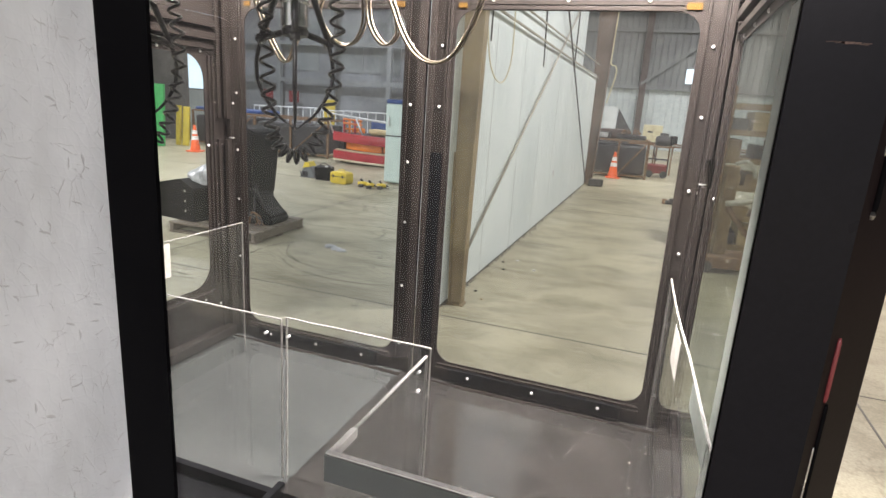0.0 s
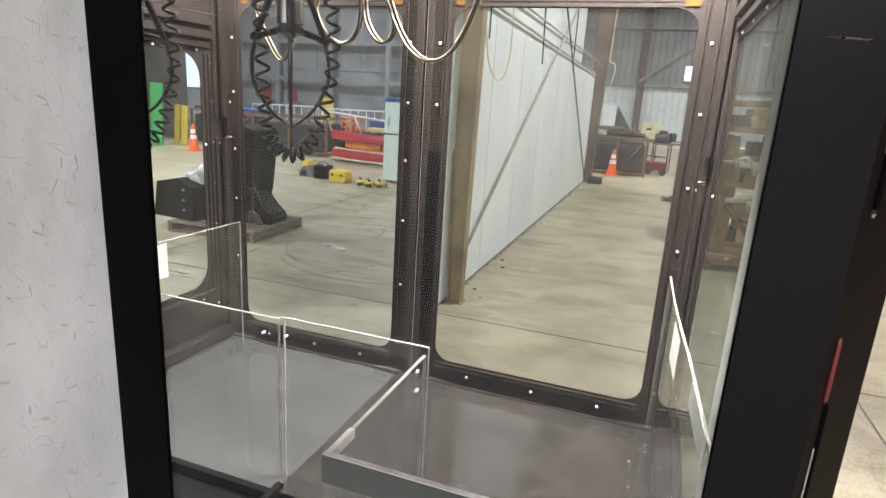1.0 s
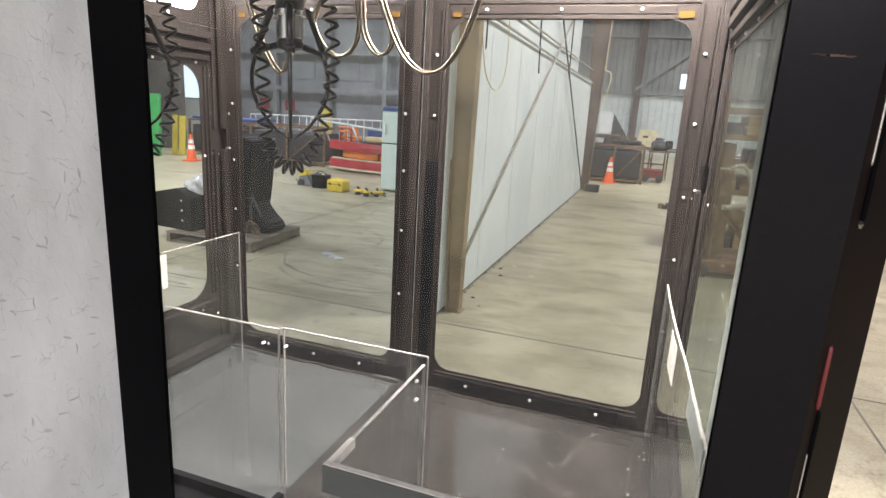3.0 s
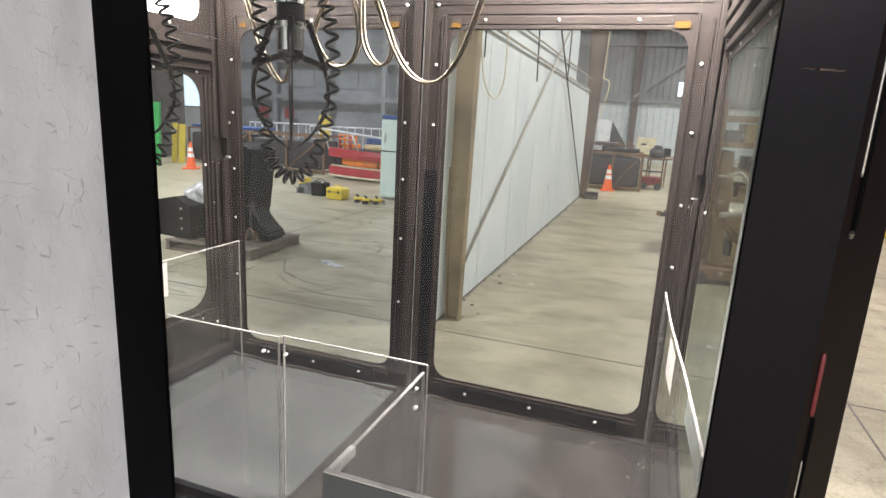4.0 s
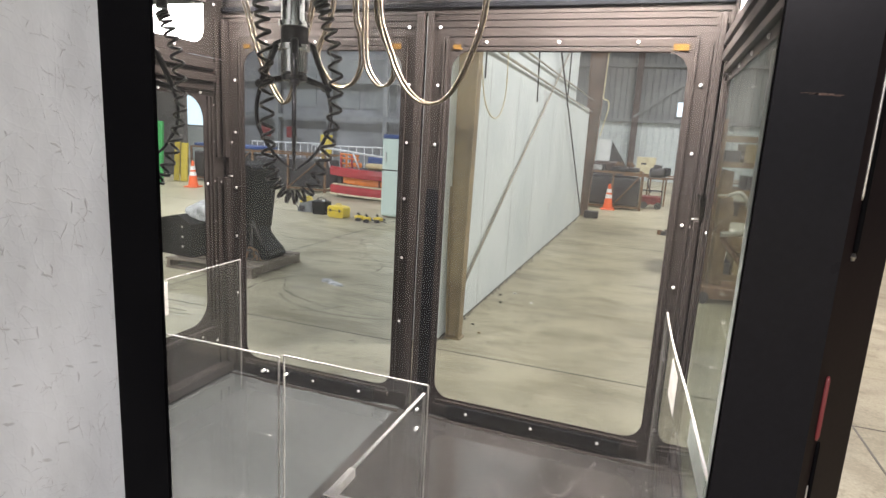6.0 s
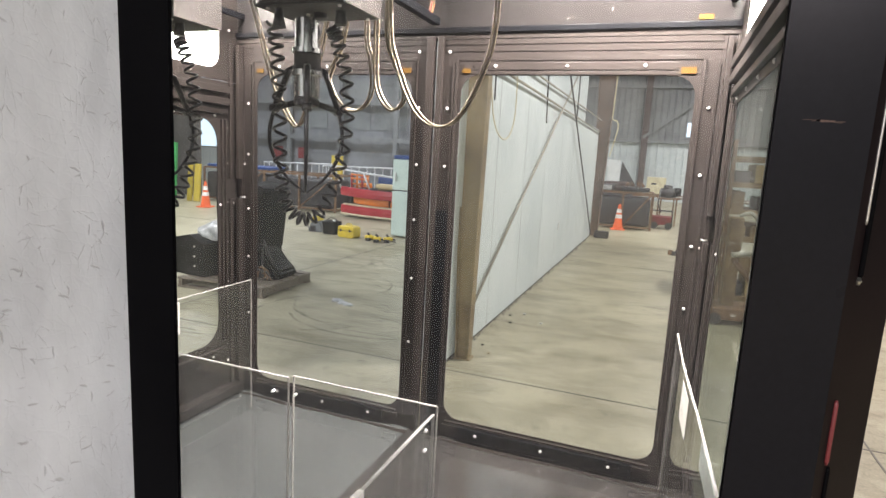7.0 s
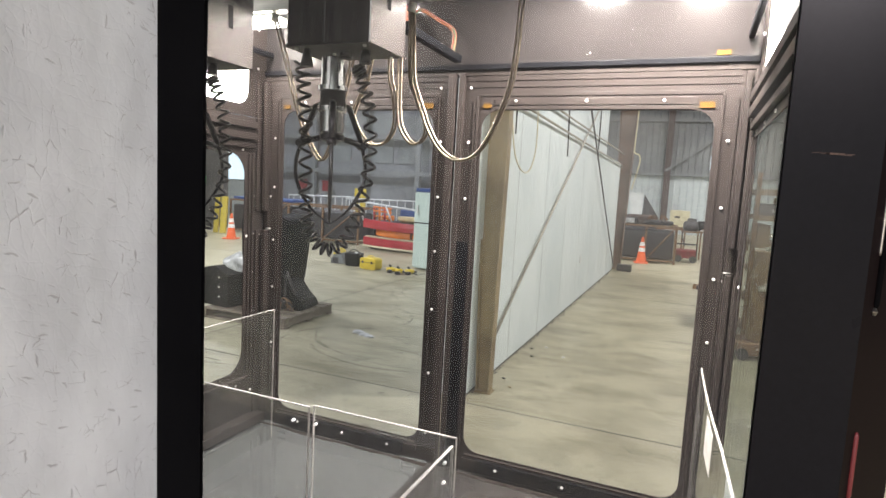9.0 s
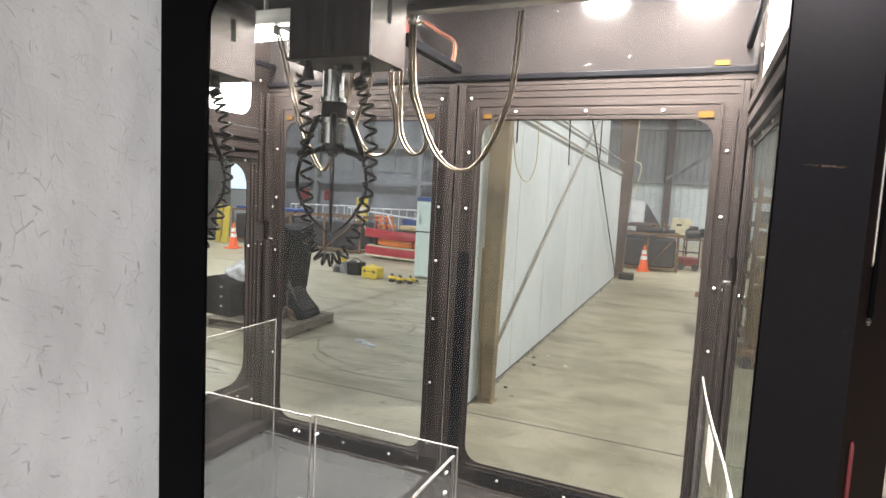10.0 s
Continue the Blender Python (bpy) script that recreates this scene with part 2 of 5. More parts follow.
# Brighter copy of EDGE: light on the front fence is put into its colour.
LITEDGE = surf("lit_frosted_edge", (0.42, 0.405, 0.38), (0.32, 0.31, 0.29), rough=0.5, scale=30, fine=150)
STICKER = surf("aged_white_sticker", (0.24, 0.225, 0.21), (0.20, 0.185, 0.17), rough=0.6, scale=20)
TAPE = surf("amber_tape", (0.034, 0.0168, 0.0028), rough=0.6, bump=0, spec=0.04)
GREYBAND = surf("grey_green_band", (0.050, 0.056, 0.055), (0.04, 0.045, 0.045), rough=0.5, fine=200)
GLASS = clear("window_glass", (0.97, 0.99, 0.975), dirt=0.022, dirt_scale=2.2, low=0.014)
# Film thicker than its dust: the pale haze is put into it too.
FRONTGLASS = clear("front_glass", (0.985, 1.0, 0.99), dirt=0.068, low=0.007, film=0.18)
GREYGLASS = clear("grey_window_glass", (0.945, 0.975, 0.985), dirt=0.016, dirt_scale=2.2, low=0.014)
# Dust raised here as well, to hold the side pane's pale reflective haze.
SIDEGLASS = clear("side_glass", (0.78, 0.83, 0.79), dirt=0.060, low=0.010, high=0.30)
ACRYLIC = clear("acrylic", (0.985, 0.995, 0.99), dirt=0.025, dirt_scale=8)
MARQUEE = emit("lit_marquee", (1.0, 0.97, 0.93), 1.05)
REDLED = emit("red_led_tube", (0.11, 0.012, 0.014), 0.04)
CHARCOAL = surf("charcoal_laminate", (0.0056, 0.0056, 0.0070), (0.0046, 0.0046, 0.0058), rough=0.28, scale=5, fine=200, bump=0.004, spec=0.085, rvar=0.03)
DUSTYPANEL = surf("dusty_gloss_panel", (0.0055, 0.0048, 0.0047), (0.0100, 0.0088, 0.0085), rough=0.12, scale=2.4, fine=160, bump=0.004, mix=(0.2, 0.85), rvar=0.03, spec=0.11, stretch=(1.0, 1.0, 1.8))
CONE = surf("orange_pvc", (0.80, 0.13, 0.03), rough=0.5)
BAND = surf("reflective_band", (0.82, 0.82, 0.8), rough=0.4, bump=0)
WOOD = surf("pallet_wood", (0.20, 0.165, 0.125), (0.12, 0.10, 0.08), rough=0.8, scale=5, fine=40, stretch=(1, 6, 6))
BLACKBOX = surf("black_carpeted_cabinet", (0.0055, 0.0060, 0.0068), rough=0.6, fine=50, bump=0.02, spec=0.15)
POLY = surf("clear_plastic_wrap", (0.48, 0.49, 0.48), (0.28, 0.29, 0.29), rough=0.3, scale=12, fine=30, bump=0.4)
YELLOW = surf("yellow_plastic", (0.70, 0.52, 0.04), rough=0.5)
MUSTARD = surf("mustard_board", (0.52, 0.40, 0.05), rough=0.7)
GREEN = surf("green_board", (0.05, 0.32, 0.09), rough=0.6)
REDPAINT = surf("red_gelcoat", (0.42, 0.04, 0.05), (0.34, 0.03, 0.04), rough=0.35)
DULLRED = surf("faded_red_cloth", (0.20, 0.03, 0.032), (0.13, 0.02, 0.022), rough=0.8)
ORANGE = surf("orange_plastic", (0.72, 0.20, 0.03), rough=0.5)
BLUE = surf("blue_vinyl", (0.03, 0.07, 0.22), rough=0.4)
MINT = surf("pale_green_enamel", (0.55, 0.66, 0.60), (0.50, 0.6, 0.55), rough=0.35)
TAN = surf("tan_vinyl", (0.52, 0.42, 0.22), rough=0.6)
TANWOOD = surf("tan_dusty_goods", (0.24, 0.165, 0.085), (0.15, 0.10, 0.055), rough=0.8, scale=7, fine=50)
GREYTAN = surf("galvanised_angle", (0.36, 0.34, 0.28), rough=0.6)
CARD = surf("cardboard", (0.42, 0.32, 0.18), (0.36, 0.27, 0.15), rough=0.85)
CREAM = surf("cream_enamel", (0.66, 0.60, 0.40), rough=0.5)
RUST = surf("rusty_angle_iron", (0.22, 0.13, 0.07), (0.13, 0.08, 0.05), rough=0.7, metal=0.2, scale=12)
RAIL = surf("white_rail_paint", (0.62, 0.64, 0.64), rough=0.5)
DARK = surf("dark_vinyl", (0.035, 0.033, 0.035), rough=0.5)
DAYLIGHT = emit("bright_skylight_panel", (0.75, 0.85, 1.0), 1.0)
LAMPGLOW = emit("lamp_diffuser", (1.0, 0.97, 0.9), 25.0)
WIRES = [surf("wire_" + n, c, rough=0.75, bump=0, spec=0.1) for n, c in (("orange", (0.10, 0.026, 0.010)), ("red", (0.075, 0.008, 0.007)), ("green", (0.010, 0.035, 0.020)), ("brown", (0.035, 0.016, 0.010)))]


# ---- mesh helpers ----
def box(bm, x0, x1, y0, y1, z0, z1, bevel=0.0):
    r = bmesh.ops.create_cube(bm, size=1, matrix=Matrix.LocRotScale(((x0 + x1) / 2, (y0 + y1) / 2, (z0 + z1) / 2), None, (abs(x1 - x0), abs(y1 - y0), abs(z1 - z0))))
    if bevel:
        edges = list({e for v in r["verts"] for e in v.link_edges})
        bmesh.ops.bevel(bm, geom=edges, offset=bevel, segments=2, affect="EDGES", profile=0.6)
    return r["verts"]


def abox(*a, bevel=0.0):
    bm = bmesh.new()
    box(bm, *a, bevel=bevel)
    return bm


def sweep(bm, pts, r, n=8, closed_ends=True):
    """A round bar of radius r (a number or one per point) along pts."""
    pts = [Vector(p) for p in pts]
    rad = r if isinstance(r, (list, tuple)) else [r] * len(pts)
    rings, side = [], None
    for i, p in enumerate(pts):
        d = (pts[min(i + 1, len(pts) - 1)] - pts[max(i - 1, 0)]).normalized()
        if side is None:
            side = d.orthogonal().normalized()
        side = (side - d * side.dot(d)).normalized()
        up = d.cross(side)
        rings.append([bm.verts.new(p + (side * math.cos(a) + up * math.sin(a)) * rad[i]) for a in [2 * math.pi * k / n for k in range(n)]])
    for a, b in zip(rings, rings[1:]):
        for k in range(n):
            f = bm.faces.new((a[k], a[(k + 1) % n], b[(k + 1) % n], b[k]))
            f.smooth = True
    if closed_ends:
        bm.faces.new(rings[0][::-1])
        bm.faces.new(rings[-1])
    return bm


def bar(pts, r, n=8):
    return sweep(bmesh.new(), pts, r, n)


def lathe(profile, n=24, axis=(0, 0)):
    """A turned body from (radius, z) pairs."""
    bm = bmesh.new()
    def ring(r, z):
        return [bm.verts.new((axis[0] + r * math.cos(2 * math.pi * k / n), axis[1] + r * math.sin(2 * math.pi * k / n), z)) for k in range(n)]
    rings = [(ring(*a), ring(*b)) for a, b in zip(profile, profile[1:])]
    for a, b in rings:
        for k in range(n):
            q = (a[k], a[(k + 1) % n], b[(k + 1) % n], b[k])
            bm.faces.new(q if profile[-1][1] > profile[0][1] else q[::-1]).smooth = True
    down = profile[-1][1] < profile[0][1]
    bm.faces.new(ring(*profile[0])[:: 1 if down else -1])
    bm.faces.new(ring(*profile[-1])[:: -1 if down else 1])
    return bm


def rounded(u0, u1, v0, v1, r, k=8):
    pts = []
    for cu, cv, a0 in ((u1 - r, v1 - r, 0), (u0 + r, v1 - r, 90), (u0 + r, v0 + r, 180), (u1 - r, v0 + r, 270)):
        pts += [(cu + r * math.cos(radians(a0 + 90 * i / k)), cv + r * math.sin(radians(a0 + 90 * i / k))) for i in range(k + 1)]
    return pts


def prism(bm, loop, place, d0, d1):
    """A flat plate: the outline loop in (u, v), from depth d0 to d1; place(u, v, d) gives the point."""
    a = [bm.verts.new(place(u, v, d0)) for u, v in loop]
    b = [bm.verts.new(place(u, v, d1)) for u, v in loop]
    bm.faces.new(a), bm.faces.new(b[::-1])
    for i in range(len(loop)):
        j = (i + 1) % len(loop)
        bm.faces.new((a[j], a[i], b[i], b[j]))
    bmesh.ops.recalc_face_normals(bm, faces=bm.faces)
    return bm


def plate_with_hole(outer, hole, r, place, d0, d1):
    """A sheet with one round-cornered opening through it."""
    bm = bmesh.new()
    inner = rounded(*hole, r)
    u0, u1, v0, v1 = outer
    out, q = [], len(inner) // 4
    corners = ((u1, v1), (u0, v1), (u0, v0), (u1, v0))
    for c in range(4):
        out += [corners[c]] * q
    grids = []
    for d in (d0, d1):
        iv = [bm.verts.new(place(u, v, d)) for u, v in inner]
        cv = [bm.verts.new(place(u, v, d)) for u, v in corners]
        grids.append((iv, cv))
        n = len(iv)
        for i in range(n):
            j = (i + 1) % n
            ci, cj = cv[i // q], cv[j // q]
            bm.faces.new((iv[i], iv[j], ci) if ci is cj else (iv[i], iv[j], cj, ci))
    (ia, ca), (ib, cb) = grids
    n = len(ia)
    for i in range(n):
        bm.faces.new((ia[i], ia[(i + 1) % n], ib[(i + 1) % n], ib[i]))
    for i in range(4):
        bm.faces.new((ca[i], ca[(i + 1) % 4], cb[(i + 1) % 4], cb[i]))
    bmesh.ops.recalc_face_normals(bm, faces=bm.faces)
    return bm


ORIGIN = {}


def thing(name, label, category, at=(0, 0, 0), turn=0, group=""):
    """The Empty at a thing's base; its parts are built round that base."""
    ob = new(name)
    ob.location, ob.rotation_euler = at, (0, 0, radians(turn))
    return tagged(ob, label, category, group)


def fixed(name, label, category, at, group=""):
    """As thing(), for a thing whose parts are given in the room's own coordinates."""
    ob = thing(name, label, category, at, 0, group)
    ORIGIN[ob.name] = Vector(at)
    return ob


def part(name, bm, material, parent, label=""):
    shift = ORIGIN.get(parent.name)
    if shift is not None:
        bmesh.ops.translate(bm, verts=bm.verts, vec=-shift)
    me = bpy.data.meshes.new(name)
    bm.to_mesh(me)
    bm.free()
    me.materials.append(material)
    ob = new(name, me)
    ob.parent = parent
    if shift is not None:
        ORIGIN[ob.name] = shift
    if label:
        tagged(ob, label)
    return ob


def solid(name, bm, material, label="", category="", kind="", group=""):
    me = bpy.data.meshes.new(name)
    bm.to_mesh(me)
    bm.free()
    me.materials.append(material)
    return tagged(new(name, me), label, category, group, kind)


def arc(p, q, sag, n=24, side=(0, 0, 0)):
    """Points of a cord hanging from p to q."""
    p, q, side = Vector(p), Vector(q), Vector(side)
    return [p.lerp(q, i / n) + (Vector((0, 0, -sag)) + side) * (4 * (i / n) * (1 - i / n)) for i in range(n + 1)]


def spline(ctrl, n=10):
    """A smooth line through control points."""
    c = [Vector(p) for p in ctrl]
    c = [c[0] * 2 - c[1]] + c + [c[-1] * 2 - c[-2]]
    pts = []
    for i in range(1, len(c) - 2):
        for k in range(n):
            t = k / n
            a, b, d, e = c[i - 1], c[i], c[i + 1], c[i + 2]
            pts.append(0.5 * (2 * b + (d - a) * t + (2 * a - 5 * b + 4 * d - e) * t * t + (3 * b - a - 3 * d + e) * t ** 3))
    return pts + [c[-2]]


def coil(line, turns, r, per=9):
    """A helix of radius r round a line of points."""
    total, pts = len(line) - 1, []
    side = (line[1] - line[0]).orthogonal().normalized()
    for i in range(turns * per + 1):
        s = i / (turns * per) * total
        k = min(int(s), total - 1)
        p = line[k].lerp(line[k + 1], s - k)
        d = (line[k + 1] - line[k]).normalized()
        side = (side - d * side.dot(d)).normalized()
        a = 2 * math.pi * i / per
        pts.append(p + (side * math.cos(a) + d.cross(side) * math.sin(a)) * r)
    return pts


# ---- the hall: floor, walls, roof ----
solid("floor", abox(-24, 14, -22, 31, -0.2, 0), CONCRETE, "stained grey concrete warehouse floor with scuffs and joints", "floor", "structure")
for n, a in (("floor_joint_1", (-20, 12, 2.344, 2.354)), ("floor_joint_2", (2.25, 2.262, -8, 28)), ("floor_joint_3", (-20, 12, 8.4, 8.412)), ("floor_joint_4", (-3.9, -3.888, -8, 28))):
    solid(n, abox(*a, -0.01, 0.003), JOINT, "dark filled saw joint in the concrete floor", "joint", "structure")


def ribbed(x0, x1, z0, z1, y, pitch=0.3, depth=0.035):
    """Ribbed steel sheeting on a wall that faces -y."""
    bm = bmesh.new()
    prof, x = [], x0
    while x < x1:
        prof += [(x, 0), (x + pitch * 0.72, 0), (x + pitch * 0.80, -depth), (x + pitch * 0.92, -depth)]
        x += pitch
    lo = [bm.verts.new((px, y + d, z0)) for px, d in prof]
    hi = [bm.verts.new((px, y + d, z1)) for px, d in prof]
    for i in range(len(prof) - 1):
        bm.faces.new((lo[i], lo[i + 1], hi[i + 1], hi[i]))
    back = [bm.verts.new((prof[0][0], y + 0.1, z)) for z in (z0, z1)] + [bm.verts.new((prof[-1][0], y + 0.1, z)) for z in (z1, z0)]
    bm.faces.new(back)
    return bm


solid("wall_north_lower", ribbed(-24, 14, 0, 2.95, 29.4), CORRUG, "pale ribbed metal wall sheeting below the girt", "wall", "structure")
solid("wall_north_upper", ribbed(-24, 14, 2.95, 8.2, 29.4), GREYSHEET, "dim grey ribbed metal wall sheeting above the girt", "wall", "structure")
solid("wall_west", abox(-24.2, -24, -22, 31, 0, 8.2), GREYSHEET, "dim grey sheet metal wall", "wall", "structure")
solid("wall_east", abox(14, 14.2, -22, 31, 0, 8.2), GREYSHEET, "dim grey sheet metal wall", "wall", "structure")
# Unseen end wall, made pale to throw a reflection onto the door stile.
solid("wall_south", abox(-24, 14, -22.2, -22, 0, 8.2), CORRUG, "unseen pale wall closing the hall, reflected in the door stile", "wall", "structure")
solid("ceiling", abox(-24, 14, -22, 31, 8.2, 8.4), ROOF, "dark insulated warehouse roof", "ceiling", "structure")


def beam(name, a, b, w, h, material, label):
    """A straight rectangular member from a to b."""
    bm = bmesh.new()
    a, b = Vector(a), Vector(b)
    box(bm, -w / 2, w / 2, -h / 2, h / 2, 0, (b - a).length)
    bm.transform(Matrix.Translation(a) @ (b - a).to_track_quat("Z", "Y").to_matrix().to_4x4())
    return solid(name, bm, material, label, "beam", "structure")


beam("girt", (-24, 29.25, 2.95), (14, 29.25, 2.95), 0.2, 0.16, GREYSHEET, "horizontal steel wall girt")
beam("girt", (-24, 29.25, 5.6), (14, 29.25, 5.6), 0.2, 0.16, GREYSHEET, "horizontal steel wall girt")
for cx in (-19.5, -13.0, -6.5, -0.40, 6.0, 12.0):
    beam("wall_column", (cx, 29.2, 0), (cx, 29.2, 8.2), 0.3, 0.25, REDIRON, "dark red steel wall column")
beam("wall_brace", (-0.5, 29.05, 3.1), (5.2, 29.05, 7.4), 0.12, 0.12, GREYSHEET, "diagonal steel wall brace")
for py in (-17, -10.5, -4, 2.5, 9, 15.5, 22):
    beam("rafter", (-24, py, 7.9), (14, py, 7.9), 0.25, 0.4, GREYSHEET, "steel roof rafter")
# A fixture at every lamp, the two added unseen ones included.
for hx, hy in HALL_LAMPS:
    lamp = thing("hall_light", "white high-bay ceiling light hanging from the roof", "ceiling light", (hx, hy, 7.32), 0, "hall lights")
    part("housing", abox(-0.28, 0.28, -0.6, 0.6, 0.03, 0.12, bevel=0.02), WHITE, lamp)
    part("rod", bar([(0, 0, 0.12), (0, 0, 0.885)], 0.02, 6), STEEL, lamp)

# corridor partition with tapered frame columns and bracing
solid("wall_partition_lower", abox(-0.95, -0.745, 2.46, 12.2, 0, 2.50), WALLPAINT, "pale blue painted board partition, scuffed", "wall", "structure")
solid("wall_partition_upper", abox(-0.95, -0.748, 2.46, 9.75, 2.50, 7.9), WALLPAINT, "pale blue painted board partition, upper sheets", "wall", "structure")
solid("baseboard", abox(-0.7448, -0.7405, 2.47, 12.2, 0.0, 0.020), JOINT, "dark dirty gap along the foot of the partition", "baseboard", "structure")
for sy in (3.68, 4.9, 6.12, 7.34, 8.56, 9.78, 11.0):
    solid("board_seam", abox(-0.7465, -0.7440, sy, sy + 0.006, 0.01, 2.49), JOINT, "thin vertical seam between wall boards", "seam", "structure")


def taper_column(name, x0b, x1b, x0t, x1t, y, h, depth, material):
    """A welded frame column, narrow at its foot: web and two flanges."""
    root = tagged(new(name), "tapered brown steel frame column bolted to the floor", "column", "frame columns", "structure")
    root.location = (0, 0, 0)
    def slab(p0, p1, p2, p3, ya, yb):
        bm = bmesh.new()
        return prism(bm, (p0, p1, p2, p3), lambda u, v, d: (u, d, v), ya, yb)
    part("web", slab((x0b, 0), (x1b, 0), (x1t, h), (x0t, h), y + depth * 0.48, y + depth * 0.52), material, root)
    part("flange", slab((x0b - 0.012, 0), (x0b, 0), (x0t, h), (x0t - 0.012, h), y, y + depth), material, root)
    part("flange", slab((x1b, 0), (x1b + 0.012, 0), (x1t + 0.012, h), (x1t, h), y, y + depth), material, root)
    part("base_plate", abox(x0b - 0.02, x1b + 0.03, y - 0.015, y + depth + 0.015, 0, 0.012), COLUMN, root)
    return root


taper_column("frame_column", -0.70, -0.605, -0.97, -0.50, 2.64, 7.9, 0.10, COLUMN)
taper_column("frame_column", -0.735, -0.60, -0.96, -0.34, 12.25, 7.9, 0.25, MAUVE)
solid("column_foot", abox(-0.62, -0.30, 12.0, 12.24, 0, 0.16, bevel=0.02), DARK, "black block at the foot of the far column", "block")


def pipe(name, pts, r, material, label, category):
    return solid(name, bar(pts, r, 8), material, label, category)


pipe("brace_rod", [(-0.70, 2.9, 0.31), (-0.70, 9.2, 3.74)], 0.013, GREYTAN, "diagonal steel brace angle across the partition", "brace")
pipe("brace_rod", [(-0.69, 11.95, 0.1), (-0.69, 7.2, 3.08), (-0.69, 2.8, 5.9)], 0.014, DARK, "thin dark diagonal tie rod on the partition", "brace")
pipe("conduit", [(-0.71, 2.9, 2.565), (-0.71, 12.2, 2.445)], 0.015, GREYTAN, "horizontal steel pipe along the partition", "pipe")
pipe("conduit", [(-0.71, 2.9, 2.74), (-0.71, 12.2, 2.72)], 0.013, GREYTAN, "horizontal steel pipe along the partition", "pipe")
pipe("hanging_cable", spline([(-0.60, 2.75, 2.6), (-0.56, 2.85, 2.05), (-0.52, 3.1, 1.90), (-0.5, 3.3, 2.1), (-0.5, 3.3, 2.6)]), 0.006, CREAM, "pale cable looped from the steel column", "cable")
pipe("hanging_cable", [(-0.738, 3.44, 3.4), (-0.738, 3.44, 2.27)], 0.007, DARK, "thin dark cable hanging by the partition", "cable")
pipe("hanging_cable", [(-0.738, 5.75, 3.6), (-0.738, 5.95, 2.23)], 0.010, DARK, "thin dark cable hanging by the partition", "cable")
pipe("hanging_cable", [(-0.738, 8.6, 3.6), (-0.738, 8.6, 2.35)], 0.012, DARK, "thin dark cable hanging by the partition", "cable")
sock = thing("wall_socket", "small white wall socket on the partition", "socket", (-0.7445, 7.62, 0.68))
part("plate", abox(0.0, 0.012, -0.04, 0.04, -0.06, 0.06, bevel=0.003), WHITE, sock)
for z in (-0.03, 0.02):
    part("outlet", abox(0.0122, 0.014, -0.014, 0.014, z, z + 0.022), DARK, sock)
w2 = tagged(new("window_2"), "small bright translucent pane high in the far wall", "window", "", "structure")
w2.location = (1.71, 29.34, 3.2)
part("pane", abox(-0.20, 0.20, 0.0, 0.012, 0.02, 0.70), DAYLIGHT, w2)
for x0, x1, z0, z1 in ((-0.25, -0.201, 0.0, 0.72), (0.201, 0.25, 0.0, 0.72), (-0.20, 0.20, -0.03, 0.019), (-0.20, 0.20, 0.701, 0.74)):
    part("frame", abox(x0, x1, -0.02, 0.024, z0, z1), GREYSHEET, w2)
for dx, dy, dm in ((-0.633, 4.25, DARK), (-0.557, 3.96, DARK), (-0.50, 4.39, BAND), (-0.25, 4.10, BAND), (-0.60, 3.1, DARK), (-0.48, 2.9, CARD)):
    bm = bmesh.new()
    bmesh.ops.create_icosphere(bm, subdivisions=1, radius=0.014)
    for v in bm.verts:
        v.co = Vector((v.co.x * 1.4, v.co.y, max(0.0, v.co.z * 0.6 + 0.006))) * random.uniform(0.8, 1.2)
        v.co.z = max(0.0, v.co.z)
    bit = solid("floor_bit", bm, dm, "small crumb of rubble on the concrete floor", "rubble", group="floor bits")
    bit.location = (dx, dy, 0.0005)
bm = bmesh.new()
dirt = random.Random(7)
for i in range(150):
    v0 = len(bm.verts)
    sy = 2.6 + 9.4 * dirt.random() ** 1.3
    r = dirt.uniform(0.004, 0.013) * (1 + 0.08 * sy)
    bmesh.ops.create_icosphere(bm, subdivisions=1, radius=r, matrix=Matrix.Translation((-0.735 + abs(dirt.gauss(0, 0.02)), sy, 0.001)) @ Matrix.Diagonal((0.8, dirt.uniform(1.0, 2.8), 0.7, 1)))
    bm.verts.ensure_lookup_table()
    for v in bm.verts[v0:]:
        v.co.z = max(0.001, v.co.z)
solid("foot_dirt", bm, JOINT, "grey crumbs of rubble and dirt swept along the partition's foot", "rubble", "stuff")
solid("paper_strip", abox(-0.7449, -0.7435, 6.45, 6.62, 2.05, 2.55), RAIL, "white paper strip hanging on the partition", "paper strip")
pipe("conduit", spline([(-0.432, 12.32, 4.4), (-0.478, 12.32, 2.95), (-0.46, 12.30, 2.75), (-0.36, 12.28, 2.70), (-0.34, 12.28, 2.5), (-0.47, 12.30, 1.9)]), 0.016, CREAM, "pale conduit bent round the far column", "pipe")

# painted board wall beside the machine's front
solid("wall_strand_board", abox(-0.10, 0.014, -4.2, -1.215, 0, 2.9), BOARD, "pale painted strand board wall with chipped flakes", "wall", "structure")
solid("wall_edge_strip", abox(-0.10, 0.0150, -1.2315, -1.2155, 0, 2.9), BOARD, "painted edge of the strand board wall", "trim", "structure")

# ---- the crane machine ----
TOP = 0.69
XL, XR, XM = -0.80, 1.00, 0.055
machine = fixed("crane_machine", "dark twin-bay claw crane cabinet with large windows and bolted frames", "arcade machine", (0.1, -0.62, 0))


def back(u, v, d):
    return (u, d, v)


def side_l(u, v, d):
    return (XL - d, u, v)


def side_r(u, v, d):
    return (XR + d, u, v)


bolt_mesh = bpy.data.meshes.new("bolt")
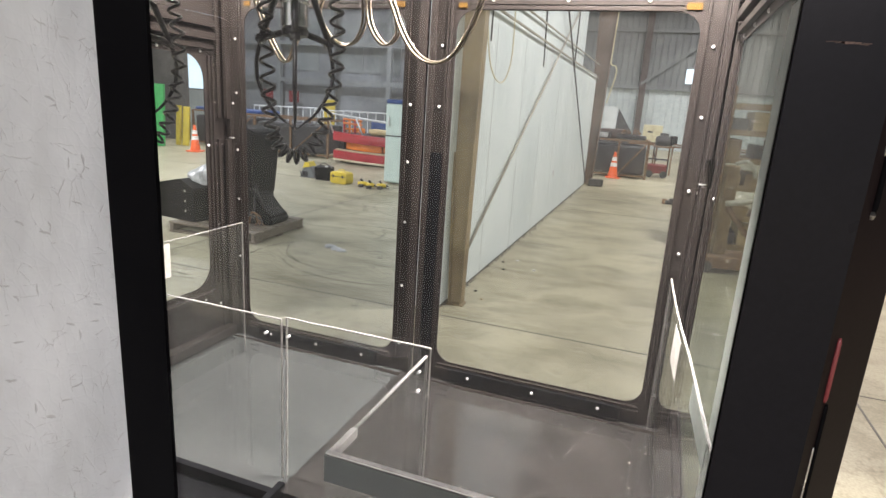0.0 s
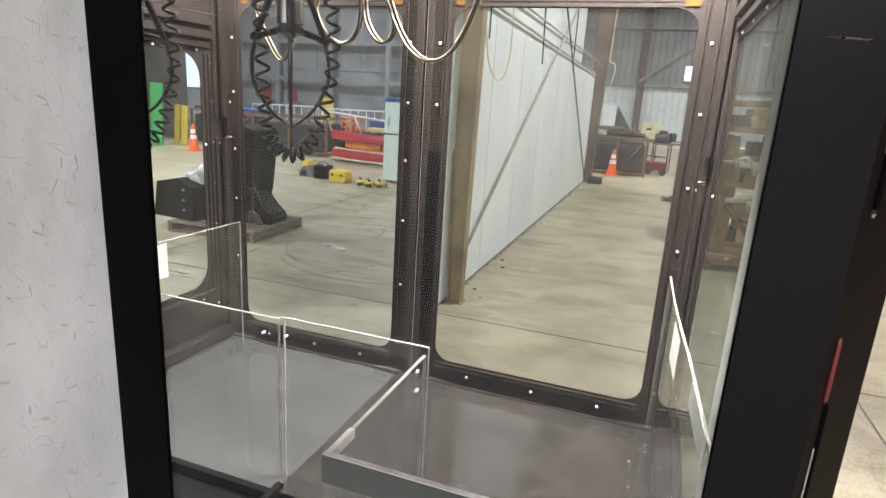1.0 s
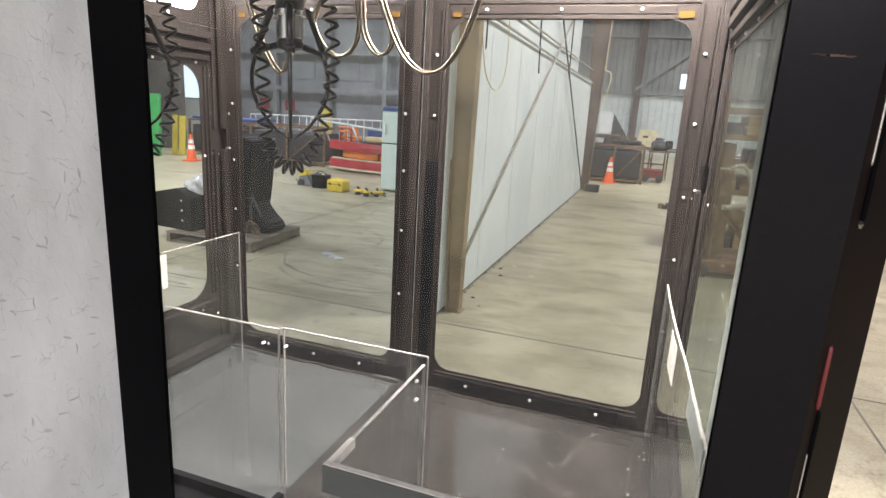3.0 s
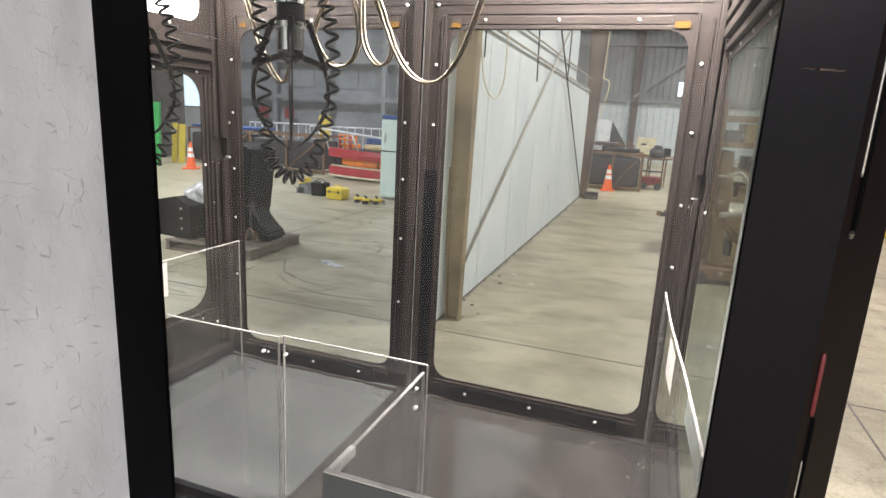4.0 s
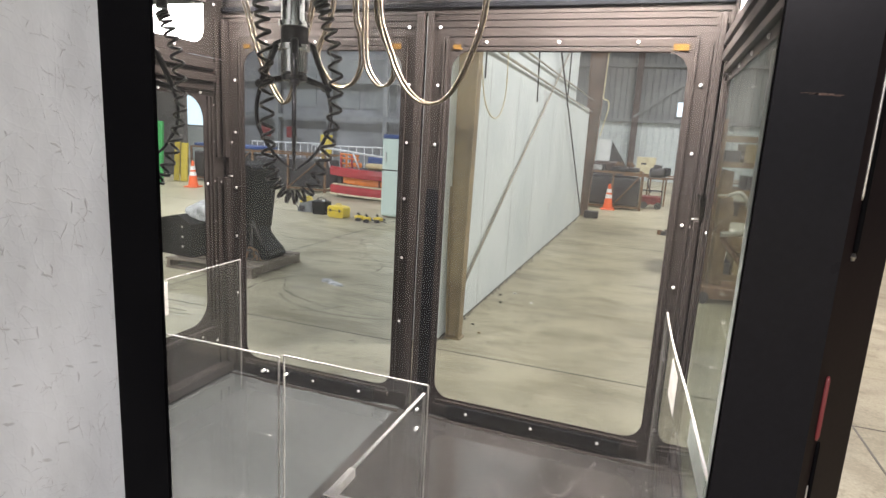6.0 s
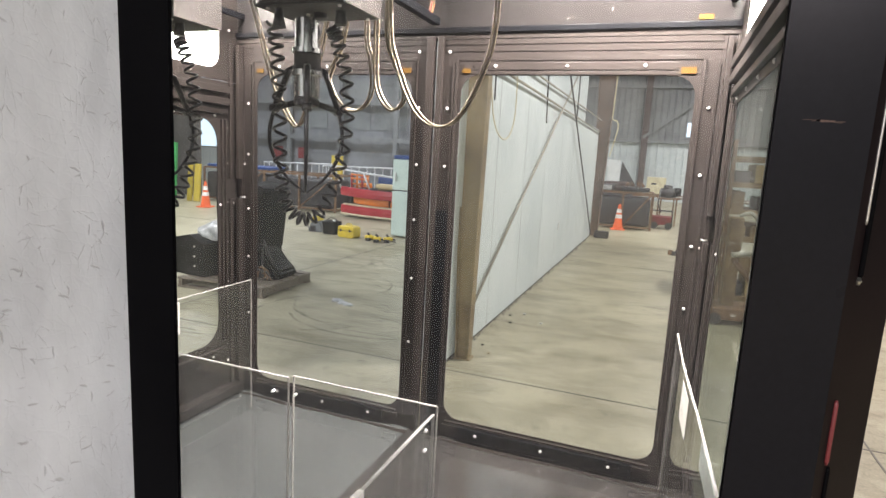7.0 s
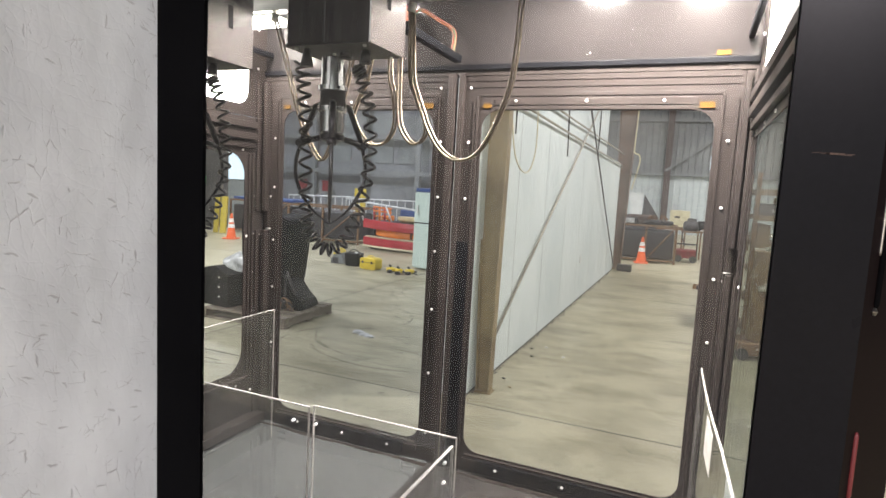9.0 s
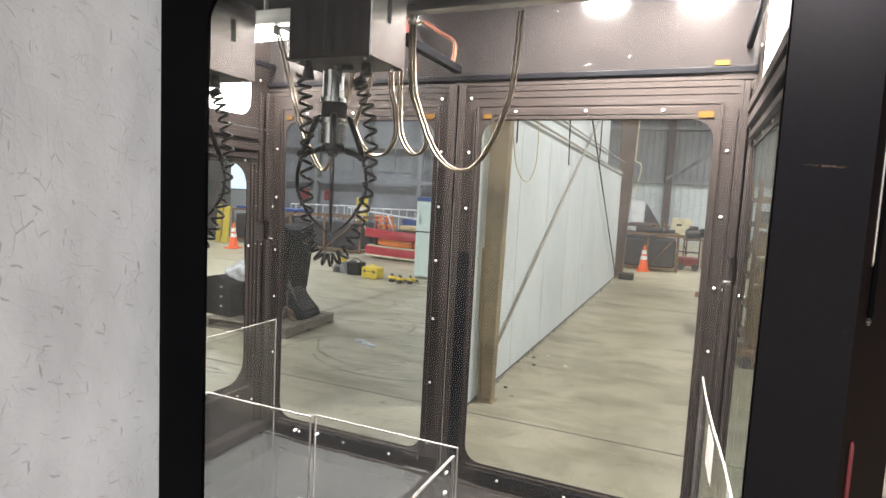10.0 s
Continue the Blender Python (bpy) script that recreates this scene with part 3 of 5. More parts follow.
bm = lathe([(0.0052, 0), (0.0052, 0.0013), (0.0040, 0.0034), (0.0018, 0.0042)], 10)
bm.to_mesh(bolt_mesh)
bm.free()
bolt_mesh.materials.append(BOLT)


def bolts(parent, places, face):
    """Round bolt heads; face: 'b' on the back wall, 'l' and 'r' on the side walls."""
    turn = {"b": (90, 0, 0), "l": (0, 90, 0), "r": (0, -90, 0)}[face]
    for p in places:
        ob = new("bolt", bolt_mesh)
        ob.parent = parent
        ob.matrix_basis = pose(*(Vector(p) - ORIGIN[parent.name]), *turn)


part("table", abox(XL + 0.002, 0.012, -0.80, -0.002, TOP - 0.02, TOP), REFLECTTABLE, machine, "glossy playfield board greyed by a painted window reflection, dusty at the back")
part("table", abox(0.014, XR - 0.002, -0.80, -0.002, TOP - 0.02, TOP), TABLE, machine, "worn dark playfield board with scratches and dust")
part("table", abox(0.385, XR - 0.002, -1.20, -0.8005, TOP - 0.02, TOP), TABLE, machine)
part("plinth", abox(XL - 0.04, XR + 0.04, -1.19, 0.05, 0.08, TOP - 0.022), BLACK, machine)
# back wall: one bolted window frame for each bay
WZ0, WZ1 = 0.765, 2.012
for u0, u1, h0, h1 in ((XL, XM - 0.002, -0.705, -0.035), (XM + 0.002, XR, 0.150, 0.895)):
    fr = part("window_frame", plate_with_hole((u0, u1, TOP, 2.13), (h0, h1, WZ0, WZ1), 0.06, back, 0.0, 0.004), CAB, machine)
    part("pane", abox(h0 - 0.03, h1 + 0.03, 0.006, 0.010, WZ0 - 0.03, WZ1 + 0.03), GREYGLASS if h0 < -0.5 else GLASS, fr, "dusty clear window pane").visible_shadow = False
    part("bottom_rail", abox(h0 + 0.06, h1 - 0.06, -0.022, -0.001, TOP + 0.014, TOP + 0.058, bevel=0.003), BLACK, fr)
    part("sill_strip", abox(h0 + 0.01, h1 - 0.01, -0.012, -0.001, TOP + 0.062, TOP + 0.068), CAB, fr)
    for e in (h0 + 0.03, h1 - 0.03):
        part("clip", abox(e - 0.028, e + 0.028, -0.014, -0.001, TOP + 0.036, TOP + 0.054, bevel=0.002), CAB, fr)
    part("header_strip", abox(h0 + 0.045, h1 - 0.055, -0.0035, -0.001, 2.030, 2.053, bevel=0.001), CAB, fr)
    part("header_strip", abox(h0 + 0.045, h1 - 0.055, -0.0022, -0.001, 2.015, 2.027, bevel=0.001), CAB, fr)
    part("header_strip", abox(h0 - 0.06, h1 + 0.06, -0.0022, -0.001, 2.090, 2.094), CAB, fr)
    part("header_strip", abox(h0 - 0.06, h1 + 0.06, -0.0022, -0.001, 2.112, 2.130, bevel=0.001), CAB, fr)
    part("header_strip", abox(h0 - 0.02, h1 + 0.02, -0.0022, -0.001, 2.060, 2.072, bevel=0.001), CAB, fr)
    part("tape", abox(h1 - 0.046, h1 - 0.004, -0.004, -0.001, 2.019, 2.037), TAPE, fr, "amber tape on the header")
    part("tape", abox(h0 + 0.004, h0 + 0.032, -0.004, -0.001, 2.019, 2.034), TAPE, fr, "amber tape on the header")
    for e in (h0 - 0.017, h1 + 0.017):
        part("edge_bead", abox(e - 0.005, e + 0.005, -0.007, -0.001, 0.78, 2.06, bevel=0.002), CAB, fr)
    for e in (h0 - 0.028, h0 - 0.062, h1 + 0.058, h1 + 0.068):
        if not -0.12 < e < 0.13 or e > 0.11:
            part("edge_bead", abox(e - 0.003, e + 0.003, -0.007, -0.001, 0.72, 2.05), CAB, fr)
    bolts(fr, [(h0 + (h1 - h0) * k, -0.022, 0.728) for k in (0.185, 0.51, 0.82)], "b")
    bolts(fr, [(h0 + (h1 - h0) * k, -0.0035, 2.042) for k in (0.16, 0.48, 0.80)], "b")
for z in (0.80, 1.036, 1.281, 1.50, 1.70, 1.90, 2.09):
    bolts(machine, [(-0.004 - (0.006 if z > 2 else 0), -0.001, z), (0.104, -0.001, z)], "b")
for z in (0.81, 1.06, 1.301, 1.50, 1.72, 1.92):
    bolts(machine, [(0.936, -0.001, z), (-0.745, -0.001, z - 0.02)], "b")
bolts(machine, [(-0.775, -0.001, 1.485), (0.962, -0.001, 1.498), (-0.765, -0.001, 1.66), (0.975, -0.001, 1.66)], "b")
for x, f in ((XL, "l"), (XR, "r")):
    bolts(machine, [(x, -0.030, 1.50), (x, -0.102, 1.497)], f)
part("middle_post", abox(0.022, 0.050, -0.016, -0.001, TOP, 2.14, bevel=0.003), CAB, machine)
part("middle_post", abox(0.060, 0.082, -0.012, -0.001, TOP, 2.14, bevel=0.003), CAB, machine)
part("middle_rib", abox(-0.022, -0.014, -0.007, -0.001, TOP + 0.06, 2.06, bevel=0.002), CAB, machine)
# corner channels in two lengths
for x, s in ((XL, 1), (XR, -1)):
    for z0, z1 in ((TOP, 1.520), (1.600, 2.12)):
        part("corner_channel", abox(x + s * 0.018, x + s * 0.034, -0.034, -0.008, z0, z1, bevel=0.002), CAB, machine)
        part("corner_channel", abox(x + s * 0.003, x + s * 0.012, -0.058, -0.040, z0, z1, bevel=0.002), CAB, machine)
    part("corner_channel", abox(x + s * 0.018, x + s * 0.034, -0.016, -0.008, 1.53, 1.599, bevel=0.001), CAB, machine)
    part("corner_plate", abox(x + s * 0.020, x + s * 0.040, -0.012, -0.002, 1.523, 1.528), BOLT, machine)
# header beam, upper back panel, roof
part("header", abox(XL, XR, -0.004, 0.030, 2.131, 2.150), CAB, machine)
part("rear_rail", abox(XL, XR, -0.012, -0.0005, 2.1505, 2.168, bevel=0.002), BLACK, machine)
part("upper_panel", abox(XL, XR, 0.0, 0.02, 2.151, 2.60), DUSTYPANEL, machine, "dusty brown upper back panel")
part("tape", abox(0.882, 0.920, -0.0035, -0.0005, 2.174, 2.188), TAPE, machine, "amber tape on the upper panel")
part("roof", abox(XL - 0.02, XR + 0.02, -1.19, 0.02, 2.60, 2.63), CAB, machine)
# Unseen baffle, added to keep the cabinet lamps' light off the board wall.
part("light_baffle", abox(XL + 0.002, XR - 0.002, -0.366, -0.360, 2.308, 2.599), CAB, machine)
part("middle_rail", abox(0.039, 0.067, -1.18, -0.014, 2.174, 2.200, bevel=0.004), BLACK, machine)
for x in (XL + 0.03, XR - 0.03):
    part("side_rail", abox(x - 0.008, x + 0.008, -1.18, -0.002, 2.218, 2.24, bevel=0.003), BLACK, machine)
# side walls
for place, face, zb, zt, mq, glass in ((side_l, "l", 0.935, 1.83, 2.02, GLASS), (side_r, "r", 0.865, 1.925, 2.065, SIDEGLASS)):
    x = XL if face == "l" else XR
    s = 1 if face == "l" else -1
    wall = part("side_panel", plate_with_hole((-1.19, 0.0, TOP - 0.01, 1.975), (-1.13, -0.115, zb, zt), 0.09 if face == "l" else 0.014, place, 0.0, 0.004), CAB, machine)
    part("pane", abox(*sorted((x - s * 0.006, x - s * 0.010)), -1.16, -0.085, zb - 0.03, zt + 0.03), glass, wall, "tinted side window pane").visible_shadow = False
    top = part("marquee_panel", plate_with_hole((-1.19, 0.0, 1.976, 2.60), (-1.10, -0.10, mq, 2.52), 0.06, place, 0.0, 0.004), CAB, machine)
    part("marquee_sheet", abox(*sorted((x - s * 0.006, x - s * 0.012)), -1.14, -0.06, mq - 0.04, 2.56), MARQUEE, top, "glowing white marquee sheet")
    for k, z in enumerate((zt + 0.022, zt + 0.055, zt + 0.10)):
        part("trim_strip", abox(*sorted((x, x + s * (0.014 if k == 0 else 0.022))), -1.17, -0.07, z, z + (0.018 if k == 0 else 0.026), bevel=0.002), CAB, wall)
    part("side_ledge", abox(*sorted((x, x + s * 0.05)), -0.79, -0.03, TOP + 0.012, TOP + 0.05, bevel=0.004), CAB, wall)
    part("side_ledge", abox(*sorted((x, x + s * 0.018)), -1.15, -0.09, zb - 0.045, zb - 0.025, bevel=0.003), CAB, wall)
    part("side_bead", abox(*sorted((x, x + s * 0.010)), -0.100, -0.090, zb, zt, bevel=0.002), CAB, wall)
    part("side_bead", abox(*sorted((x, x + s * 0.010)), -0.080, -0.072, zb, zt, bevel=0.002), CAB, wall)
    bolts(wall, [(x, -0.066, z) for z in (0.84, 1.03, 1.18, 1.345, 1.505, 1.66, 1.80, 1.905)], face)
    bolts(wall, [(x, -0.15 - 0.22 * k, zb - 0.055) for k in range(4)], face)
    bolts(wall, [(x, -0.13 - 0.2 * k, zt + 0.012) for k in range(5)], face)
    bolts(top, [(x, -0.05 - 0.2 * k, mq - 0.022) for k in range(5)], face)
    bolts(top, [(x, -0.05, mq + 0.15 * k) for k in range(1, 4)], face)
part("seal_strip", abox(XR - 0.0035, XR - 0.0005, -1.02, -0.812, 0.90, 1.90), PALESTRIP, machine, "pale sealing strip beside the side window")
part("post_cover", abox(0.0835, 0.1265, -0.0085, -0.0008, TOP + 0.03, 1.545), BLACK, machine, "black cover strip on the post")
# front: black door frame with a round-cornered opening, and its glass
door = part("front_door", plate_with_hole((0.143, 1.000, 0.72, 2.62), (0.229, 0.925, 0.80, 2.012), 0.055, back, -1.345, -1.339), BLACK, machine, "black front door frame")
part("pane", abox(0.21, 0.95, -1.338, -1.334, 0.77, 2.03), FRONTGLASS, door, "smudged front door glass with a painted haze film").visible_shadow = False
bm = bmesh.new()
prism(bm, ((1.0005, -1.345), (1.049, -1.296), (1.061, -1.19), (1.020, -1.19), (1.0005, -1.30)), lambda u, v, d: (u, v, d), 0.05, 2.62)
post = part("side_post", bm, POSTBROWN, machine, "dark chamfered side post with light slots")
for z0, z1, sx, r, mm in ((0.95, 1.470, 1.0135, 0.0026, BLACK), (0.95, 1.425, 1.0112, 0.0009, STEEL), (1.473, 1.537, 1.0105, 0.0024, REDLED), (1.652, 2.10, 1.0125, 0.0032, BLACK), (1.70, 2.10, 1.0098, 0.0014, STEEL), (1.646, 1.653, 1.0116, 0.0030, STEEL)):
    part("light_slot", bar([(sx, sx - 2.3455, z0), (sx, sx - 2.3455, z0 + 0.004), (sx, sx - 2.3455, z1 - 0.004), (sx, sx - 2.3455, z1)], [r * 0.6, r, r, r * 0.6], 10), mm, post, "red lit slot" if mm is REDLED else "")
part("front_panel", abox(XL, 0.149, -1.205, -1.195, 0.05, 0.88), BLACK, machine)
part("front_panel", abox(XL, 0.149, -1.205, -1.195, 2.05, 2.62), BLACK, machine)
part("front_corner", abox(XL - 0.03, XL + 0.05, -1.212, -1.190, 0.05, 2.62), BLACK, machine)
# Overlay strip that gives the right stile a lighter base colour than the frame.
part("door_stile", abox(0.9262, 1.000, -1.3475, -1.3452, 0.72, 2.62), CHARCOAL, door, "charcoal laminate door stile")
SCRATCH = surf("bared_brown_board", (0.085, 0.045, 0.026), (0.05, 0.026, 0.015), rough=0.6, scale=60, fine=400)
for k in range(14):
    u = 0.947 + 0.0022 * k + random.uniform(-0.001, 0.001)
    v = 1.7874 + random.uniform(-0.0007, 0.0007) - 0.00006 * k
    h = random.uniform(0.0002, 0.0006) * (0.5 if k < 4 else 1.0)
    part("scratch", abox(u, u + random.uniform(0.002, 0.006), -1.3480, -1.3476, v - h, v + h), SCRATCH, door, "brown scratch through the dark laminate")
part("screw", lathe([(0.002, 0), (0.0018, 0.001)], 8), DARK, door).matrix_basis = pose(*(Vector((0.945, -1.3477, 1.752)) - ORIGIN[machine.name]), 90, 0, 0)
# chute: black lips round the opening in front of the table
part("chute_lip", abox(XL + 0.01, 0.0, -0.822, -0.802, TOP - 0.10, TOP + 0.006, bevel=0.002), BLACK, machine)
part("chute_lip", abox(0.0, 0.020, -1.19, -0.775, TOP - 0.10, TOP + 0.010, bevel=0.002), BLACK, machine)
part("chute_lip", abox(0.362, 0.384, -1.19, -0.802, TOP - 0.3, TOP + 0.004), BLACK, machine)


def sheet(name, x0, x1, y0, y1, z0, z1, parent, label, top=EDGE, ends=()):
    """A clear acrylic sheet with frosted sawn edges."""
    pane = part(name, abox(x0, x1, y0, y1, z0, z1), ACRYLIC, parent, label)
    pane.visible_shadow = False
    if top:
        part("top_edge", abox(x0, x1, y0, y1, z1 + 0.0002, z1 + 0.0024), top, pane)
    for e in ends:
        if x1 - x0 > y1 - y0:
            part("end_edge", abox(e - 0.0012, e + 0.0012, y0, y1, z0, z1), EDGE, pane)
        else:
            part("end_edge", abox(x0, x1, e - 0.0012, e + 0.0012, z0, z1), EDGE, pane)
    return pane


sheet("divider", -0.66, -0.010, -0.748, -0.742, TOP, 1.152, machine, "clear acrylic chute divider", ends=(-0.010,))
sheet("divider", 0.000, 0.399, -0.740, -0.734, TOP, 1.156, machine, "clear acrylic chute divider", ends=(0.000, 0.399))
sheet("divider", 0.394, 0.401, -1.176, -0.757, TOP + 0.1, 1.145, machine, "clear acrylic divider running to the front", ends=(-0.757,))
lip = sheet("divider", 0.391, 0.92, -1.187, -1.177, TOP, 1.147, machine, "clear acrylic front fence", LITEDGE)
part("corner_block", abox(0.3925, 0.404, -1.1765, -1.10, 1.132, 1.1500, bevel=0.0015), LITEDGE, lip, "frosted acrylic corner block")
part("dark_band", abox(0.391, 0.92, -1.1905, -1.1875, 1.098, 1.1465), GREYBAND, lip, "dark grey band along the fence top")
left = sheet("divider", -0.625, -0.621, -1.10, -0.136, TOP + 0.002, 1.220, machine, "clear acrylic side guard", ends=(-0.136,))
part("sticker", abox(-0.6205, -0.6200, -0.545, -0.497, 1.10, 1.215), STICKER, left, "blank white sticker")


def bow_x(y):
    """Where the bowed side guard stands at y."""
    return 0.925 - 0.0465 * y - 0.005 * math.sin(math.pi * min(1.0, -y / 0.65))


def bowed(y0, y1, z0, z1, inner, outer, n):
    """A sheet that follows the bowed guard, between two offsets from its inner face."""
    bm, rows = bmesh.new(), []
    for k in range(n + 1):
        y = y0 + (y1 - y0) * k / n
        rows.append([bm.verts.new(p) for p in ((bow_x(y) + inner, y, z0), (bow_x(y) + outer, y, z0), (bow_x(y) + outer, y, z1), (bow_x(y) + inner, y, z1))])
    for a, b in zip(rows, rows[1:]):
        for q in range(4):
            bm.faces.new((a[q], a[(q + 1) % 4], b[(q + 1) % 4], b[q]))
    bm.faces.new(rows[0]), bm.faces.new(rows[-1][::-1])
    bmesh.ops.recalc_face_normals(bm, faces=bm.faces)
    return bm


bow = part("divider", bowed(-0.02, -1.17, TOP, 1.222, 0.0, 0.005, 24), ACRYLIC, machine, "bowed clear acrylic side guard")
bow.visible_shadow = False
part("top_edge", bowed(-0.02, -1.17, 1.2222, 1.2245, 0.0, 0.005, 24), EDGE, bow)
part("end_edge", bowed(-0.0175, -0.0198, TOP, 1.222, 0.0, 0.005, 1), EDGE, bow)
part("sticker", bowed(-0.39, -0.53, 1.105, 1.205, -0.0008, -0.0002, 4), STICKER, bow, "blank white sticker")
part("edge_tape", bowed(-0.775, -1.0, 1.170, 1.2215, -0.0009, -0.0002, 6), PALESTRIP, bow, "pale tape along the guard's edge")
for p in ((-0.052, -0.748, 1.112), (0.012, -0.742, 1.112), (0.376, -0.740, 1.095), (0.396, -0.79, 1.075)):
    part("fixing", bar([p, (p[0], p[1] - 0.010, p[2])], 0.0034, 8), WHITE, machine)


# ---- carriages, claws and hoses ----
def carriage(at):
    """The motor box that runs under the gantry beam."""
    c = thing("crane_carriage", "boxy steel claw carriage hanging from the overhead gantry", "crane carriage", at, 0, "crane carriages")
    part("housing", abox(-0.094, 0.092, -0.066, 0.060, 0.0005, 0.165, bevel=0.002), SHADESTEEL, c)
    part("front_seam", abox(-0.010, -0.007, -0.0675, -0.0662, 0.0, 0.165), DARK, c)
    part("side_plate", abox(0.0925, 0.0955, -0.070, 0.066, -0.004, 0.165), PLATE, c, "bright bare steel side plate")
    part("slot", abox(0.0957, 0.0965, -0.012, 0.002, 0.070, 0.118, bevel=0.0003), DARK, side_of(c))
    part("base_tray", abox(-0.097, 0.092, -0.070, 0.064, -0.005, 0.0), TRAY, c, "dark folded base tray")
    for x, y in ((-0.08, -0.055), (0.075, -0.055), (0.075, 0.05)):
        part("screw", bar([(x, y, -0.005), (x, y, -0.0085)], 0.0035, 8), BOLT, c)
    part("winch_guide", lathe([(0.009, -0.016), (0.013, -0.014), (0.013, -0.0055)], 12), DARK, c)
    part("cord_clip", bar([(0.052, -0.012, -0.006), (0.052, -0.012, -0.030)], [0.010, 0.012], 10), RUBBER, c)
    part("cord_clip", bar([(-0.058, -0.050, -0.006), (-0.058, -0.050, -0.040)], [0.006, 0.013], 10), RUBBER, c)
    part("trolley", abox(-0.06, 0.06, -0.04, 0.04, 0.1655, 0.21, bevel=0.004), STEEL, c)
    part("hanger", abox(-0.03, 0.03, -0.012, 0.012, 0.2105, 0.238), STEEL, c)
    return c


def side_of(c):
    return next(o for o in c.children if o.name.startswith("side_plate"))


def claw(at, facing):
    """A three-fingered claw with a chrome solenoid, at its top."""
    c = thing("crane_claw", "chrome claw with three closed black fingers hanging on its cord", "claw", at, 0, "crane claws")
    part("cap", lathe([(0.021, 0), (0.0245, -0.002), (0.0245, -0.055), (0.0295, -0.0565), (0.0295, -0.0655), (0.024, -0.0665)], 32), CHROME, c)
    part("collar", lathe([(0.0255, -0.067), (0.0255, -0.097)], 28), DARK, c)
    part("solenoid", lathe([(0.0295, -0.0975), (0.0295, -0.1070), (0.0248, -0.1085), (0.0248, -0.148), (0.022, -0.150)], 32), CHROME, c)
    part("hub", lathe([(0.021, -0.1505), (0.024, -0.153), (0.024, -0.164), (0.010, -0.169)], 20), FINGER, c)
    part("plunger", bar([(0, 0, -0.169), (0, 0, -0.19)], 0.0035, 8), CHROME, c)
    part("eye", bar([(0, 0, 0.0), (0, 0, 0.018)], 0.0035, 8), STEEL, c)
    for a in (20, 140, 260):
        turn = Matrix.Rotation(radians(a + facing), 4, "Z")
        for z in (-0.061, -0.102):
            part("set_screw", bar([turn @ Vector((0.0290, 0, z)), turn @ Vector((0.0312, 0, z))], 0.0028, 8), DARK, c)
    for a in (facing, facing + 120, facing + 240):
        f = bmesh.new()
        turn = Matrix.Rotation(radians(a), 4, "Z")
        sweep(f, [turn @ Vector(p) for p in spline([(0.074, 0, -0.172), (0.084, 0, -0.215), (0.078, 0, -0.258), (0.046, 0, -0.305), (0.003, 0, -0.336)], 5)], [0.0042] * 11 + [0.0040, 0.0038, 0.0036, 0.0034, 0.0032, 0.0030, 0.0027, 0.0024, 0.0020, 0.0015], 8)
        fg = part("finger", f, FINGER, c)
        part("arm", bar([turn @ Vector(p) for p in ((0.029, 0, -0.094), (0.040, 0, -0.096), (0.072, 0, -0.166))], [0.0075, 0.0065, 0.0060], 8), FINGER, fg)
        part("link", bar([turn @ Vector(p) for p in ((0.020, 0, -0.158), (0.048, 0, -0.164), (0.076, 0, -0.172))], 0.0062, 8), FINGER, fg)
        part("knuckle", bar([turn @ Vector((0.073, -0.009, -0.171)), turn @ Vector((0.073, 0.009, -0.171))], 0.008, 10), FINGER, fg)
    return c


def coiled_cord(top, across, r):
    """The springy cord, from the carriage down in a loop and up to the claw's cap."""
    at, u = Vector(top), Vector((math.cos(radians(across)), math.sin(radians(across)), 0))
    way = ((-0.064, -0.012), (-0.058, -0.07), (-0.052, -0.16), (-0.050, -0.26), (-0.042, -0.345), (-0.012, -0.388), (0.030, -0.375), (0.062, -0.30), (0.079, -0.20), (0.074, -0.10), (0.056, -0.035), (0.046, -0.012))
    line = spline([at + u * x + Vector((0, 0, z)) for x, z in way], 8)
    return solid("coiled_cord", bar(coil(line, 35, 0.0122, 12), r, 6), RUBBER, "black coiled cord looping from carriage to claw", "cord", group="coiled cords")


for cx, cy, lift, facing in ((0.163, -0.938, 2.000, -56), (-0.235, -0.930, 1.990, -46)):
    carriage((cx + 0.028, cy, lift))
    claw((cx, cy, lift - 0.014), facing)
    coiled_cord((cx, cy, lift - 0.014), facing + 90, 0.0033)
    solid("lifting_string", bar([(cx, cy, lift - 0.006), (cx, cy, lift - 0.0145)], 0.001, 6), WHITE, "thin white lifting string above the claw", "string")
gantry = fixed("gantry", "steel gantry beams carrying the claw carriages and hoses", "gantry", (0.1, -0.475, 2.24))
part("beam", abox(XL + 0.02, XR - 0.02, -0.495, -0.455, 2.2415, 2.285, bevel=0.003), STEEL, gantry)
part("beam", abox(XL + 0.02, XR - 0.02, -0.960, -0.912, 2.2385, 2.282, bevel=0.003), STEEL, gantry)


def hose(name, pts):
    h = thing(name, "braided metallic hose hanging in a loop under the carriages", "hose", pts[0], 0, "braided hoses")
    o = Vector(pts[0])
    line = spline([Vector(p) - o for p in pts], 10)
    part("hose_run", bar(line, 0.0035, 10), BRAID, h)
    part("hose_run", bar([p + Vector((0.0085, 0.004, 0.003)) for p in line], 0.0035, 10), BRAID, h)
    part("clamp", bar([line[0] + Vector((0, 0, -0.012)), line[0] + Vector((0.006, 0, 0.012))], 0.012, 8), STEEL, h)
    return h


